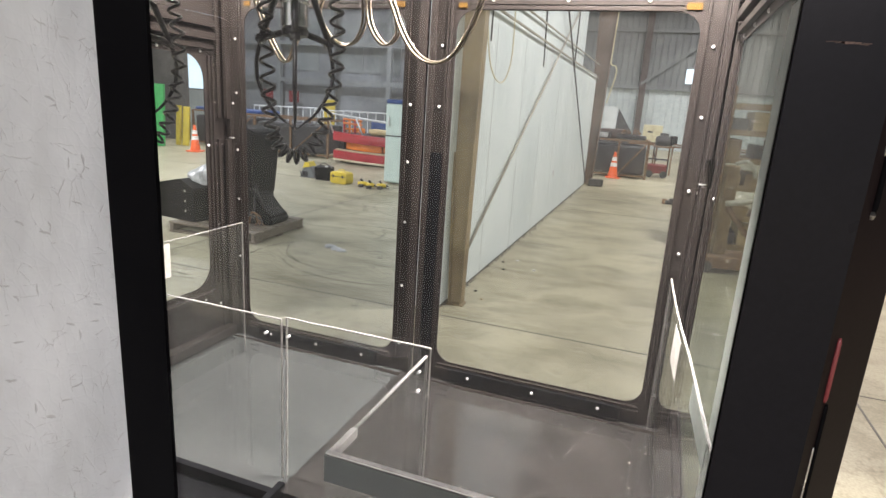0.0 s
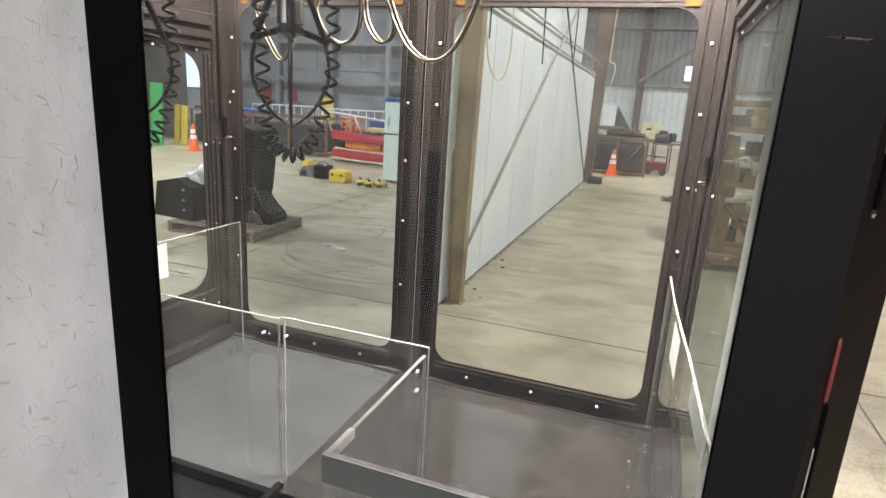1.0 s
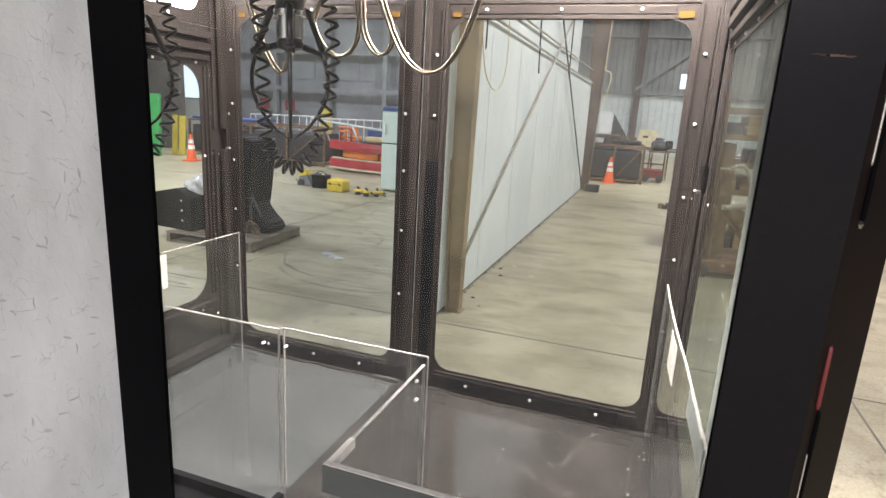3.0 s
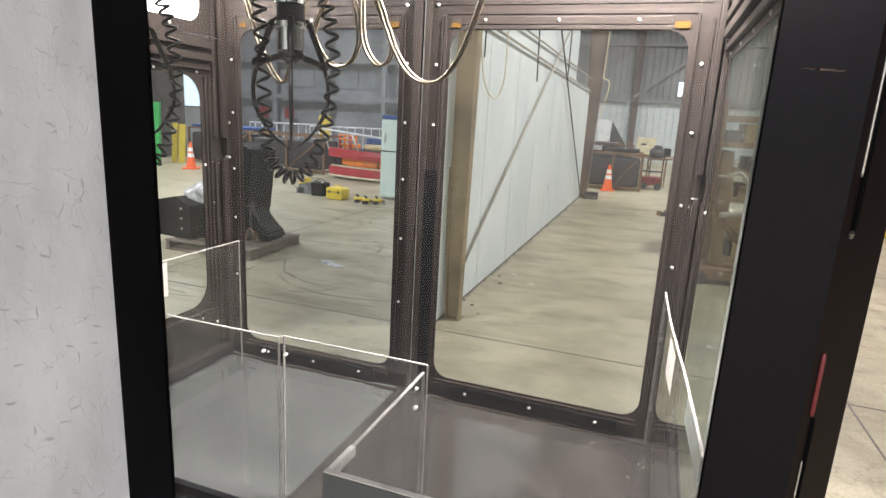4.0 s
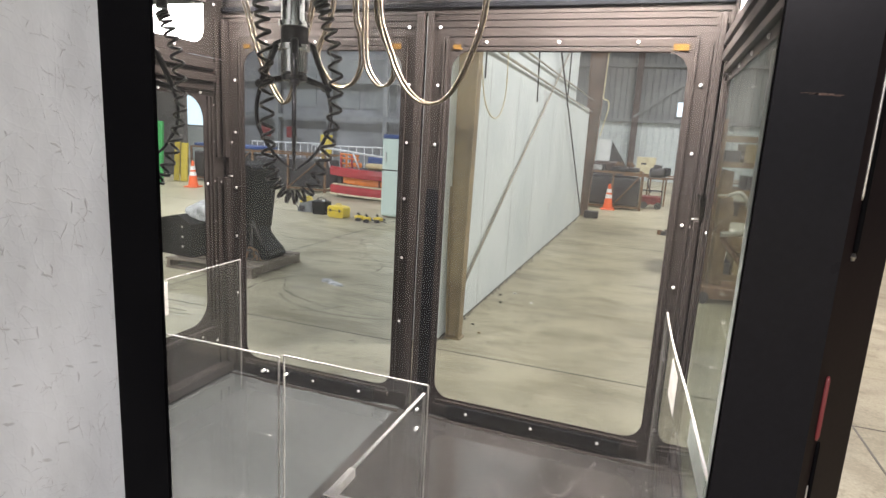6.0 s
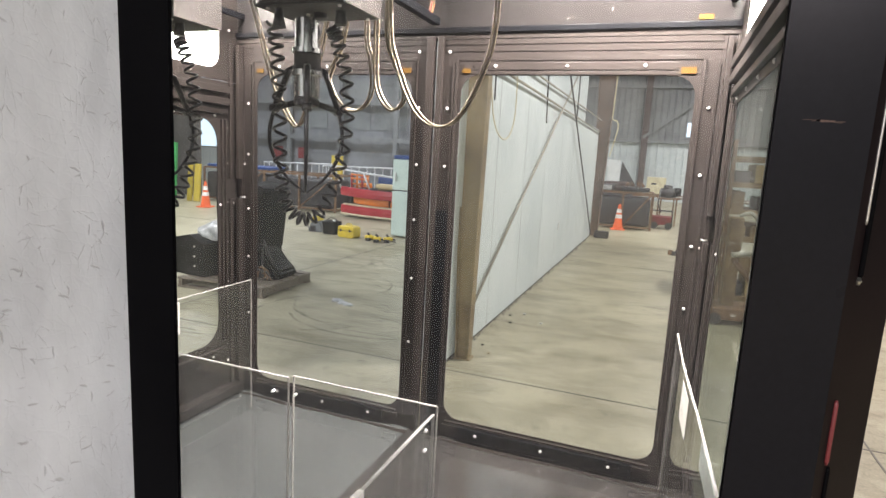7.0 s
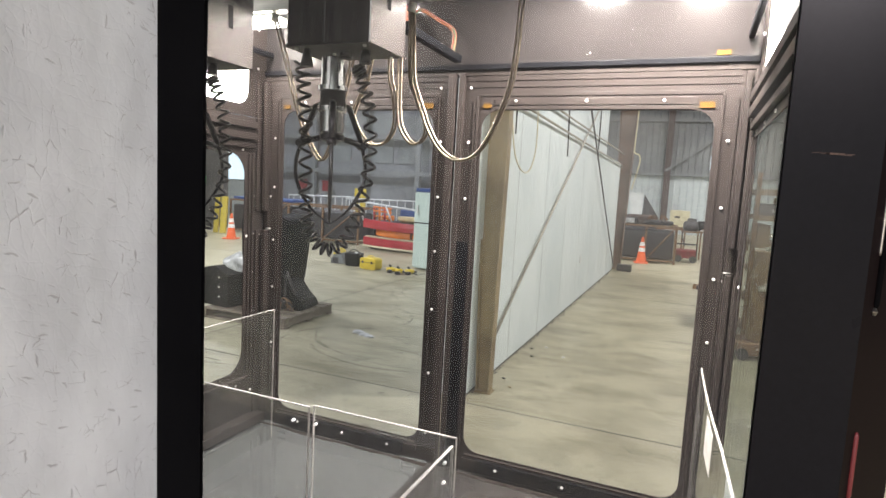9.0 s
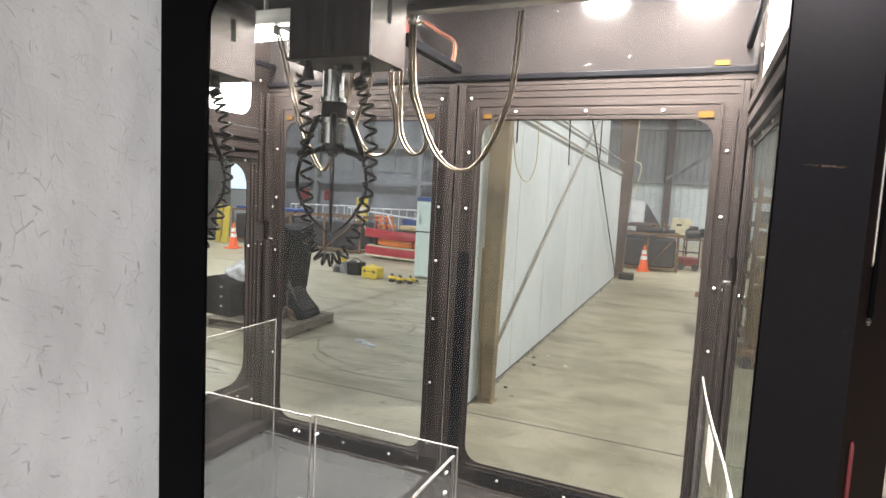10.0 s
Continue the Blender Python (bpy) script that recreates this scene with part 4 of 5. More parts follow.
for line in (
    [(-0.375, 2.225), (-0.345, 2.14), (-0.316, 2.049), (-0.282, 1.948), (-0.239, 1.856), (-0.191, 1.798), (-0.157, 1.849), (-0.133, 1.939), (-0.103, 2.047), (-0.075, 2.225)],
    [(-0.012, 2.225), (-0.039, 2.046), (-0.075, 1.959), (-0.082, 1.92), (-0.049, 1.867), (-0.005, 1.847), (0.034, 1.863), (0.055, 1.912), (0.048, 1.988), (0.034, 2.045), (0.03, 2.225)],
    [(0.062, 2.225), (0.063, 2.045), (0.066, 1.941), (0.078, 1.893), (0.108, 1.856), (0.135, 1.857), (0.154, 1.886), (0.145, 1.932), (0.117, 1.988), (0.098, 2.044), (0.092, 2.225)],
    [(0.095, 2.225), (0.106, 2.044), (0.125, 1.98), (0.156, 1.905), (0.192, 1.848), (0.235, 1.816), (0.278, 1.815), (0.313, 1.838), (0.345, 1.889), (0.371, 1.953), (0.394, 2.041), (0.405, 2.225)],
):
    hose("braided_hose", [(x, -0.475, z) for x, z in line])
led = thing("led_lamp", "small bright white lamp under the cabinet roof", "lamp", (-0.45, -0.435, 2.225), 0)
part("stem", bar([(0, 0, 0.03), (0, 0, 0.374)], 0.006, 8), STEEL, led)
part("housing", abox(-0.075, 0.075, -0.034, 0.034, 0.012, 0.030, bevel=0.004), WHITE, led)
part("diffuser", abox(-0.070, 0.070, -0.030, 0.030, -0.010, 0.0115, bevel=0.006), LAMPGLOW, led, "glowing white diffuser")
# wiring harness at the upper back
for k, m in enumerate(WIRES * 4):
    o = Vector((0.003 * (k % 3), -0.003 * (k // 3), 0.004 * (k % 2)))
    solid("harness_wire", bar([p + o for p in spline([(-0.175, -0.03, 2.40), (-0.13, -0.05, 2.355 - 0.003 * k), (-0.09, -0.03, 2.355), (-0.02, -0.03, 2.315), (0.030, -0.03, 2.285), (0.042, -0.03, 2.25), (0.040, -0.052, 2.176)], 6)], 0.0027, 6), m, "coloured wire of the loom on the upper panel", "wire", group="harness wires")
solid("connector", abox(-0.205, -0.165, -0.045, -0.02, 2.375, 2.42, bevel=0.002), WHITE, "white plastic wire connector", "connector")

# ---- things in the hall ----
def traffic_cone(at, turn=0):
    c = thing("traffic_cone", "orange traffic cone with two white bands on the concrete floor", "traffic cone", at, turn, "traffic cones")
    part("base", abox(-0.18, 0.18, -0.18, 0.18, 0, 0.035, bevel=0.012), CONE, c)
    r = lambda z: 0.135 - 0.105 * z / 0.69
    part("body", lathe([(r(0.035), 0.0355), (r(0.2), 0.2), (r(0.45), 0.45), (r(0.67), 0.67), (r(0.69) * 0.8, 0.69)], 24), CONE, c)
    part("band", lathe([(r(0.31) + 0.003, 0.31), (r(0.41) + 0.003, 0.41)], 24), BAND, c)
    part("band", lathe([(r(0.46) + 0.003, 0.46), (r(0.56) + 0.003, 0.56)], 24), BAND, c)
    return c


traffic_cone((-0.25, 14.25, 0), 8)
traffic_cone((-10.68, 10.4, 0), 20)


def pallet(at, turn):
    p = thing("pallet", "weathered grey wooden pallet on the floor", "pallet", at, turn)
    for k in range(7):
        y = -0.5 + k * 0.158
        part("deck_board", abox(-0.6, 0.6, y, y + 0.10, 0.105, 0.125, bevel=0.002), WOOD, p)
    for x in (-0.58, -0.02, 0.54):
        part("stringer", abox(x, x + 0.045, -0.5, 0.548, 0.021, 0.104), WOOD, p)
    for y in (-0.5, -0.03, 0.45):
        part("bottom_board", abox(-0.6, 0.6, y, y + 0.10, 0, 0.020), WOOD, p)
    return p


pallet((-3.95, 3.86, 0), 3)
bx = thing("arcade_cabinet", "black arcade seat cabinet lying on the pallet", "arcade cabinet", (-4.55, 3.78, 0.126), -6)
bm = bmesh.new()
prism(bm, ((-0.33, 0), (0.35, 0), (0.35, 0.40), (0.12, 0.50), (-0.25, 0.42)), lambda u, v, d: (u, d, v), -0.3, 0.3)
part("body", bm, BLACKBOX, bx)
for z in (0.12, 0.24, 0.36):
    part("bolt_head", bar([(0.2, -0.3, z), (0.2, -0.306, z)], 0.012, 8), BOLT, bx)
bx = thing("arcade_monitor_cabinet", "tall black arcade cabinet standing on the pallet", "arcade cabinet", (-3.92, 4.05, 0.126), 4)
bm = bmesh.new()
prism(bm, ((-0.36, 0.28), (0.19, 0.31), (0.23, 0.62), (0.28, 1.08), (0.22, 1.12), (0.02, 1.16), (-0.42, 1.10), (-0.40, 0.6)), lambda u, v, d: (u, d, v), -0.28, 0.28)
bmesh.ops.bevel(bm, geom=list(bm.edges), offset=0.02, segments=2, affect="EDGES")
part("body", bm, BLACKBOX, bx)
part("pedestal", abox(-0.34, 0.20, -0.26, 0.26, 0.0, 0.34, bevel=0.04), BLACKBOX, bx)
bm = bmesh.new()
prism(bm, ((0.12, 0.0), (0.50, 0.0), (0.50, 0.10), (0.40, 0.17), (0.26, 0.34), (0.14, 0.38)), lambda u, v, d: (u, d, v), -0.30, 0.12)
bmesh.ops.bevel(bm, geom=list(bm.edges), offset=0.03, segments=2, affect="EDGES")
part("foot", bm, BLACKBOX, bx)
part("seat_base", abox(-0.25, 0.28, -0.42, -0.2805, 0.34, 0.44, bevel=0.03), BLACKBOX, bx)
part("trim_bar", abox(-0.05, 0.16, -0.30, -0.2805, 0.60, 0.625, bevel=0.005), GREYSHEET, bx)
part("strut", bar([(0.28, -0.29, 0.48), (0.42, -0.32, 0.22)], 0.012, 6), DARK, bx)
part("strut", bar([(0.27, -0.30, 0.40), (0.30, -0.34, 0.02)], 0.012, 6), DARK, bx)
part("shelf", abox(0.12, 0.32, -0.34, -0.281, 0.40, 0.43), DARK, bx)
for k in range(7):
    part("loom", bar(spline([(0.10 + 0.04 * k, -0.33, 0.012), (0.22 + 0.02 * k, -0.36 - 0.02 * (k % 3), 0.10 + 0.02 * (k % 4)), (0.36, -0.33 + 0.01 * k, 0.06 + 0.02 * (k % 2)), (0.44 - 0.02 * k, -0.36, 0.012)], 6), 0.011, 6), DARK if k % 3 else RUST, bx)
bm = bmesh.new()
bmesh.ops.create_icosphere(bm, subdivisions=4, radius=1)
for v in bm.verts:
    v.co = Vector((v.co.x * 0.30, v.co.y * 0.24, max(-0.05, v.co.z * 0.17))) * (1 + 0.16 * noise.noise(v.co * 2.2))
bag = solid("plastic_bag", bm, POLY, "crumpled clear plastic wrap lying on the black cabinet", "plastic bag")
bag.location = (-4.33, 3.85, 0.60)


def slab_thing(name, label, category, at, turn, dims, material, lean=0.0):
    t = thing(name, label, category, at, turn)
    w, d, h = dims
    b = abox(-w / 2, w / 2, -d / 2, d / 2, 0, h, bevel=min(dims) * 0.15)
    bmesh.ops.rotate(b, verts=b.verts, cent=(0, 0, 0), matrix=Matrix.Rotation(lean, 3, "X"))
    part("board", b, material, t)
    return t


slab_thing("green_panel", "green panel standing upright near the hall wall", "panel", (-12.28, 10.75, 0), 6, (0.36, 0.08, 1.68), GREEN, -0.06)
slab_thing("yellow_board", "yellow board leaning upright against the wall", "board", (-12.22, 11.4, 0), 0, (0.16, 0.06, 1.12), MUSTARD, -0.08)
slab_thing("yellow_board", "yellow board leaning upright against the wall", "board", (-11.95, 11.4, 0), 0, (0.22, 0.06, 1.10), MUSTARD, -0.08)
slab_thing("dark_partition", "dark scuffed partition panel behind the boards", "panel", (-14.4, 12.9, 0), 0, (2.3, 0.2, 4.4), DARKSHEET)
w = tagged(new("window_1"), "tall bright translucent wall light panel", "window", "", "structure")
w.location = (-20.4, 20.2, 0)
part("pane", abox(-0.5, 3.0, 0, 0.03, 1.55, 5.2), DAYLIGHT, w)
part("lower_sheet", abox(-0.5, 3.0, 0.0, 0.03, 0.0, 1.50), CORRUG, w)
part("frame", abox(-0.6, 3.1, -0.04, 0.06, 1.50, 1.548), GREYSHEET, w)


t = thing("black_bag", "squat black tool bucket on the concrete floor", "tool bag", (-5.51, 8.4, 0), 5)
bm = bmesh.new()
prism(bm, rounded(-0.17, 0.17, -0.15, 0.15, 0.06, 5), lambda u, v, d: (u, v, d), 0.0, 0.26)
for v in bm.verts:
    if v.co.z < 0.1:
        v.co.x, v.co.y = v.co.x * 0.88, v.co.y * 0.88
part("body", bm, BLACKBOX, t)
part("rim", bar([(0.155 * math.cos(a), 0.135 * math.sin(a), 0.262) for a in [2 * math.pi * k / 24 for k in range(25)]], 0.014, 6), DARK, t)
part("handle", bar(arc((-0.13, 0, 0.265), (0.13, 0, 0.265), -0.07, 10), 0.009, 6), DARK, t)
part("label", abox(0.02, 0.07, -0.02, 0.02, 0.262, 0.285, bevel=0.004), BAND, t, "small white tag on the rim")

t = thing("yellow_case", "yellow plastic tool case with rounded corners on the floor", "tool case", (-4.99, 8.2, 0), -8)
bm = bmesh.new()
prism(bm, rounded(-0.20, 0.20, 0.0, 0.235, 0.06, 5), lambda u, v, d: (u, d, v), -0.12, 0.12)
bmesh.ops.bevel(bm, geom=list(bm.edges), offset=0.012, segments=1, affect="EDGES")
part("body", bm, YELLOW, t)
part("seam", abox(-0.185, 0.185, -0.125, -0.121, 0.14, 0.150), DARK, t)
part("handle", bar([(-0.07, 0, 0.236), (-0.06, 0, 0.272), (0.06, 0, 0.272), (0.07, 0, 0.236)], 0.010, 6), YELLOW, t)
for x in (-0.11, 0.11):
    part("latch", abox(x - 0.02, x + 0.02, -0.130, -0.1215, 0.12, 0.175, bevel=0.003), DARK, t)

t = thing("tool_bag", "open grey tool bag with a yellow flap on the floor", "tool bag", (-5.92, 8.5, 0), 6)
bm = bmesh.new()
prism(bm, ((-0.17, 0), (0.17, 0), (0.11, 0.17), (0.02, 0.30), (-0.04, 0.29), (-0.12, 0.15)), lambda u, v, d: (u, d, v), -0.12, 0.12)
bmesh.ops.bevel(bm, geom=list(bm.edges), offset=0.014, segments=2, affect="EDGES")
part("body", bm, GREYSHEET, t)
bm = bmesh.new()
prism(bm, ((-0.10, 0.20), (0.075, 0.235), (0.03, 0.325), (-0.05, 0.315)), lambda u, v, d: (u, d, v), -0.135, 0.135)
part("flap", bm, YELLOW, t)
part("dark_side", abox(-0.11, 0.02, -0.128, -0.1215, 0.02, 0.13, bevel=0.003), DARK, t)
part("strap", bar(arc((-0.12, -0.13, 0.03), (-0.22, -0.05, 0.12), -0.03, 8), 0.010, 6), DARK, t)

t = thing("power_tools", "heap of yellow and black power tools on the floor", "tools", (-4.26, 8.1, 0), 0)
for x, y, a in ((-0.20, 0.02, 20), (0.02, -0.06, -15), (0.20, 0.03, 35)):
    c, d = math.cos(radians(a)), math.sin(radians(a))
    part("tool_body", bar([(x - 0.11 * c, y - 0.11 * d, 0.06), (x, y, 0.065), (x + 0.07 * c, y + 0.07 * d, 0.06)], [0.038, 0.045, 0.034], 10), YELLOW, t)
    part("tool_grip", bar([(x - 0.02, y, 0.10), (x - 0.05 * c, y - 0.03, 0.15)], 0.022, 8), DARK, t)
    part("tool_nose", bar([(x + 0.071 * c, y + 0.071 * d, 0.06), (x + 0.13 * c, y + 0.13 * d, 0.05)], [0.024, 0.012], 8), DARK, t)
    part("battery", abox(x - 0.05, x + 0.04, y - 0.13, y - 0.06, 0.0, 0.06, bevel=0.008), DARK, t)
part("cable", bar(spline([(-0.3, 0.05, 0.012), (-0.1, 0.12, 0.012), (0.15, 0.14, 0.012), (0.34, 0.05, 0.012)]), 0.010, 6), DARK, t)

fr = thing("steel_locker", "pale green enamelled two-door refrigerator cabinet", "refrigerator", (-4.02, 9.15, 0), -4)
part("body", abox(-0.33, 0.33, -0.30, 0.33, 0.02, 1.60, bevel=0.02), MINT, fr)
up = part("door", abox(-0.328, 0.328, -0.345, -0.302, 0.98, 1.59, bevel=0.01), MINT, fr)
part("handle", abox(-0.27, -0.24, -0.375, -0.346, 1.16, 1.34, bevel=0.006), WHITE, up)
lo = part("door", abox(-0.328, 0.328, -0.345, -0.302, 0.05, 0.955, bevel=0.01), MINT, fr)
part("gasket", abox(-0.325, 0.325, -0.335, -0.303, 0.956, 0.979), DARK, fr)
part("top_cover", abox(-0.33, 0.33, -0.32, 0.33, 1.601, 1.68, bevel=0.01), BLUE, fr, "folded blue cover on top")

# red ride body with a tube railing
rb = thing("ride_car", "red amusement ride body with white tube rail and orange panels", "ride car", (-6.1, 11.7, 0), 6)


def hull(x0, x1, bulge, z0, z1, deep=0.09, lift=0.0):
    """A bowed band of the hull: its front follows a shallow arc, and it rises towards one end."""
    bm, rows = bmesh.new(), []
    for k in range(19):
        f = k / 18
        x = x0 + (x1 - x0) * f
        y = -0.22 - bulge * math.sin(math.pi * min(1.0, 0.06 + f * 0.80)) ** 0.75
        up = lift * (1 - f)
        rows.append([bm.verts.new(p) for p in ((x, y, z0 + up), (x, y - 0.015, (z0 + z1) / 2 + up), (x, y, z1 + up), (x, y + deep, z1 + up), (x, y + deep, z0 + up))])
    for a, b in zip(rows, rows[1:]):
        for q in range(5):
            bm.faces.new((a[q], a[(q + 1) % 5], b[(q + 1) % 5], b[q])).smooth = False
    bm.faces.new(rows[0]), bm.faces.new(rows[-1][::-1])
    bmesh.ops.recalc_face_normals(bm, faces=bm.faces)
    return bm


part("hull_band", hull(-0.96, 1.28, 0.34, 0.07, 0.27, lift=0.05), REDPAINT, rb)
part("hull_trim", hull(-0.97, 1.29, 0.36, 0.02, 0.066, 0.10, lift=0.05), CREAM, rb)
part("hull_trim", hull(-0.90, 1.26, 0.32, 0.275, 0.305, 0.12, lift=0.05), CREAM, rb)
part("hull_band", hull(-0.98, 0.62, 0.31, 0.50, 0.72, lift=0.07), REDPAINT, rb)
part("orange_panel", hull(-0.62, 0.36, 0.24, 0.33, 0.49, 0.06, lift=0.05), ORANGE, rb)
part("orange_panel", hull(0.38, 0.60, 0.20, 0.34, 0.48, 0.06), ORANGE, rb)
part("blue_panel", hull(0.64, 1.24, 0.28, 0.32, 0.56, 0.08), BLUE, rb)
part("green_panel", hull(0.64, 1.24, 0.29, 0.565, 0.71, 0.08), GREEN, rb)
part("core", abox(-0.86, 1.2, -0.12, 0.45, 0.10, 0.71), DARK, rb)
for x in (-0.70, -0.2, 0.3):
    part("stay", abox(x - 0.02, x + 0.02, -0.30, -0.125, 0.30, 0.52), DARK, rb)
part("deck", abox(-0.9, 1.22, -0.30, 0.45, 0.7105, 0.742), DARK, rb)
part("cushion", hull(-0.02, 1.22, 0.22, 0.80, 0.90, 0.40), TAN, rb)
part("cushion", abox(0.0, 1.18, -0.20, 0.10, 0.7425, 0.798, bevel=0.02), TAN, rb)
for x in (-0.75, 1.0):
    part("skid", abox(x - 0.1, x + 0.1, -0.12, 0.3, 0, 0.0995), DARK, rb)
part("rail", bar([(-0.98, -0.30, 0.745), (-1.16, -0.30, 1.24), (0.1, -0.42, 1.13), (1.25, -0.40, 1.04), (1.25, -0.38, 0.745)], 0.026, 8), RAIL, rb)
for x, z in ((-0.32, 1.155), (0.62, 1.08), (0.72, 1.075)):
    part("rail_post", bar([(x + 0.16, -0.36, 0.745), (x, -0.41, z)], 0.022, 8), RAIL, rb)
part("seat_back", abox(-0.12, 0.55, 0.10, 0.22, 0.743, 1.07, bevel=0.04), BLUE, rb)
part("seat_back", abox(0.70, 1.2, 0.12, 0.24, 0.743, 1.03, bevel=0.04), BLUE, rb)
for k in range(4):
    part("seat_frame", bar([(-0.80 + 0.15 * k, -0.02, 0.745), (-0.84 + 0.15 * k, 0.04, 1.12 - 0.02 * k)], 0.030, 8), ORANGE if k % 2 else REDPAINT, rb)
for z in (0.86, 1.0, 1.10):
    part("seat_frame", bar([(-0.84, 0.0, z), (-0.33, 0.02, z - 0.03)], 0.024, 8), ORANGE, rb)


def crate(at, turn, dims, label):
    """A rusty angle-iron stillage with dark goods inside."""
    c = thing("stillage", label, "crate", at, turn, "stillages")
    w, d, h = dims
    for x in (-w / 2, 0, w / 2):
        for y in (-d / 2, d / 2):
            part("post", abox(x - 0.025, x + 0.025, y - 0.025, y + 0.025, 0, h), RUST, c)
    for z in (0.05, h - 0.03):
        for y in (-d / 2, d / 2):
            part("rail", abox(-w / 2, w / 2, y - 0.02, y + 0.02, z, z + 0.045), RUST, c)
        for x in (-w / 2, w / 2):
            part("rail", abox(x - 0.02, x + 0.02, -d / 2 + 0.026, d / 2 - 0.026, z, z + 0.045), RUST, c)
    part("goods", abox(-w / 2 + 0.05, w / 2 - 0.05, -d / 2 + 0.05, d / 2 - 0.05, 0.1, h * 0.86, bevel=0.06), DARK, c, "dark wrapped goods")
    part("diagonal", bar([(0.05, -d / 2 - 0.03, 0.1), (w / 2 - 0.05, -d / 2 - 0.03, h - 0.05)], 0.018, 6), RUST, c)
    return c


crate((-8.7, 12.3, 0), 2, (2.3, 1.0, 1.0), "rusty steel stillage filled with black goods")
crate((-11.2, 12.6, 0), 0, (2.2, 1.0, 1.0), "rusty steel stillage under a blue tarpaulin")
solid("tarpaulin", abox(-12.2, -9.95, 12.1, 13.1, 1.02, 1.10, bevel=0.03), BLUE, "blue tarpaulin folded over the stillage", "tarpaulin")
for bx0, by in ((-10.2, 13.9), (-7.9, 13.8)):
    f = thing("barrier", "white tube crowd barrier standing behind the stillages", "barrier", (bx0, by, 0), 0, "barriers")
    part("top_rail", bar([(-1.3, 0, 0), (-1.3, 0, 1.2), (1.25, 0, 1.25), (1.25, 0, 0)], 0.025, 8), RAIL, f)
    for k in range(9):
        part("bar", bar([(-1.1 + 0.27 * k, 0, 0.2), (-1.1 + 0.27 * k, 0, 1.22)], 0.012, 6), RAIL, f)
    part("low_rail", bar([(-1.3, 0, 0.2), (1.25, 0, 0.2)], 0.018, 8), RAIL, f)
for ox, oy, m in ((-8.3, 14.9, ORANGE), (-7.6, 14.7, DARK), (-7.2, 15.0, ORANGE), (-7.55, 13.1, ORANGE), (-7.35, 12.8, DULLRED)):
    o = thing("kart_seat", "moulded plastic ride seat stacked on the floor", "seat", (ox, oy, 0), 17 * ox, "stacked seats")
    part("bucket", abox(-0.22, 0.22, -0.22, 0.22, 0.14, 0.34, bevel=0.07), m, o)
    part("backrest", abox(-0.21, 0.21, 0.10, 0.20, 0.30, 0.70, bevel=0.045), m, o)
    part("base", abox(-0.20, 0.20, -0.18, 0.18, 0.0, 0.139, bevel=0.02), RAIL if m is ORANGE else DARK, o)
    for x in (-0.23, 0.23):
        part("side_bar", bar([(x, -0.15, 0.2), (x, -0.1, 0.5), (x, 0.12, 0.58)], 0.02, 6), DARK, o)
slab_thing("yellow_sheet", "yellow sheet standing on edge behind the barrier", "sheet", (-10.3, 16.4, 0), 4, (0.45, 0.06, 1.5), MUSTARD, -0.05)

# steel mezzanine bay with red banners against the far wall
mz = tagged(new("mezzanine"), "grey steel mezzanine frame with lit panels against the wall", "mezzanine", "", "structure")
mz.location = (-13.5, 20, 0)
for x in (-4, -1.4, 1.2, 3.8, 6.4):
    part("post", abox(x - 0.09, x + 0.09, -0.09, 0.09, 0, 7.0), GREYSHEET, mz)
for z in (2.1, 3.6, 5.2):
    part("beam", abox(-4, 6.4, -0.088, 0.088, z, z + 0.16), GREYSHEET, mz)
part("sheet", abox(-4, 6.4, 0.4, 0.45, 0, 7.5), ROOF, mz)
for x in (-1.2, 0.9, 2.6):
    part("window_sheet", abox(x, x + 1.5, 0.36, 0.395, 2.6, 4.6), DULLSHEET, mz)
for x0 in (-2.25, -0.95):
    part("banner", abox(x0 + 0.1, x0 + 0.58, -0.14, -0.10, 1.25, 1.72, bevel=0.01), DULLRED, mz, "red banner on the rail")

# far end of the corridor
crate((-0.22, 15.1, 0), 2, (1.52, 1.2, 1.0), "rusty steel stillage with dark wrapped goods")
t = thing("wrapped_goods", "dark wrapped goods heaped on the stillage under torn white wrap", "goods", (-0.25, 15.1, 1.016), 0)
for x0, x1, y0, h in ((-0.74, -0.20, -0.5, 0.17), (-0.55, 0.10, -0.35, 0.24), (-0.05, 0.42, -0.45, 0.13), (0.30, 0.70, -0.3, 0.10)):
    part("bundle", abox(x0, x1, y0, y0 + 0.75, 0, h, bevel=0.05), random.choice((DARK, REDIRON)), t)
part("wrap", abox(-0.70, -0.28, -0.56, -0.505, 0.02, 0.15, bevel=0.02), POLY, t, "torn white plastic wrap")
for k in range(6):
    x = 0.05 + 0.1 * k
    part("bent_bar", bar(spline([(x, -0.4, 0.10), (x + random.uniform(-0.1, 0.1), -0.42, 0.26), (x + random.uniform(0.0, 0.2), -0.38, 0.16)], 5), 0.014, 6), RUST, t)
t = thing("steel_lengths", "bundle of grey steel lengths on trestles", "steel bundle", (2.2, 15.8, 0), -8)
for k in range(7):
    part("length", bar([(-1.1 + 0.05 * k, 0.06 * k - 0.2, 0.86 + 0.03 * (k % 3)), (2.2, 0.05 * k - 0.1, 0.88 + 0.03 * (k % 3))], 0.022, 6), STEEL if k % 2 else RUST, t)
for x in (-0.6, 1.6):
    part("trestle", bar([(x, -0.3, 0), (x, 0, 0.84), (x, 0.3, 0)], 0.025, 6), RUST, t)
t = thing("control_box", "cream enclosure standing on a bench", "electrical box", (0.35, 22.3, 0), 0)
part("box", abox(-0.22, 0.48, -0.25, 0.25, 0.68, 1.31, bevel=0.02), CREAM, t)
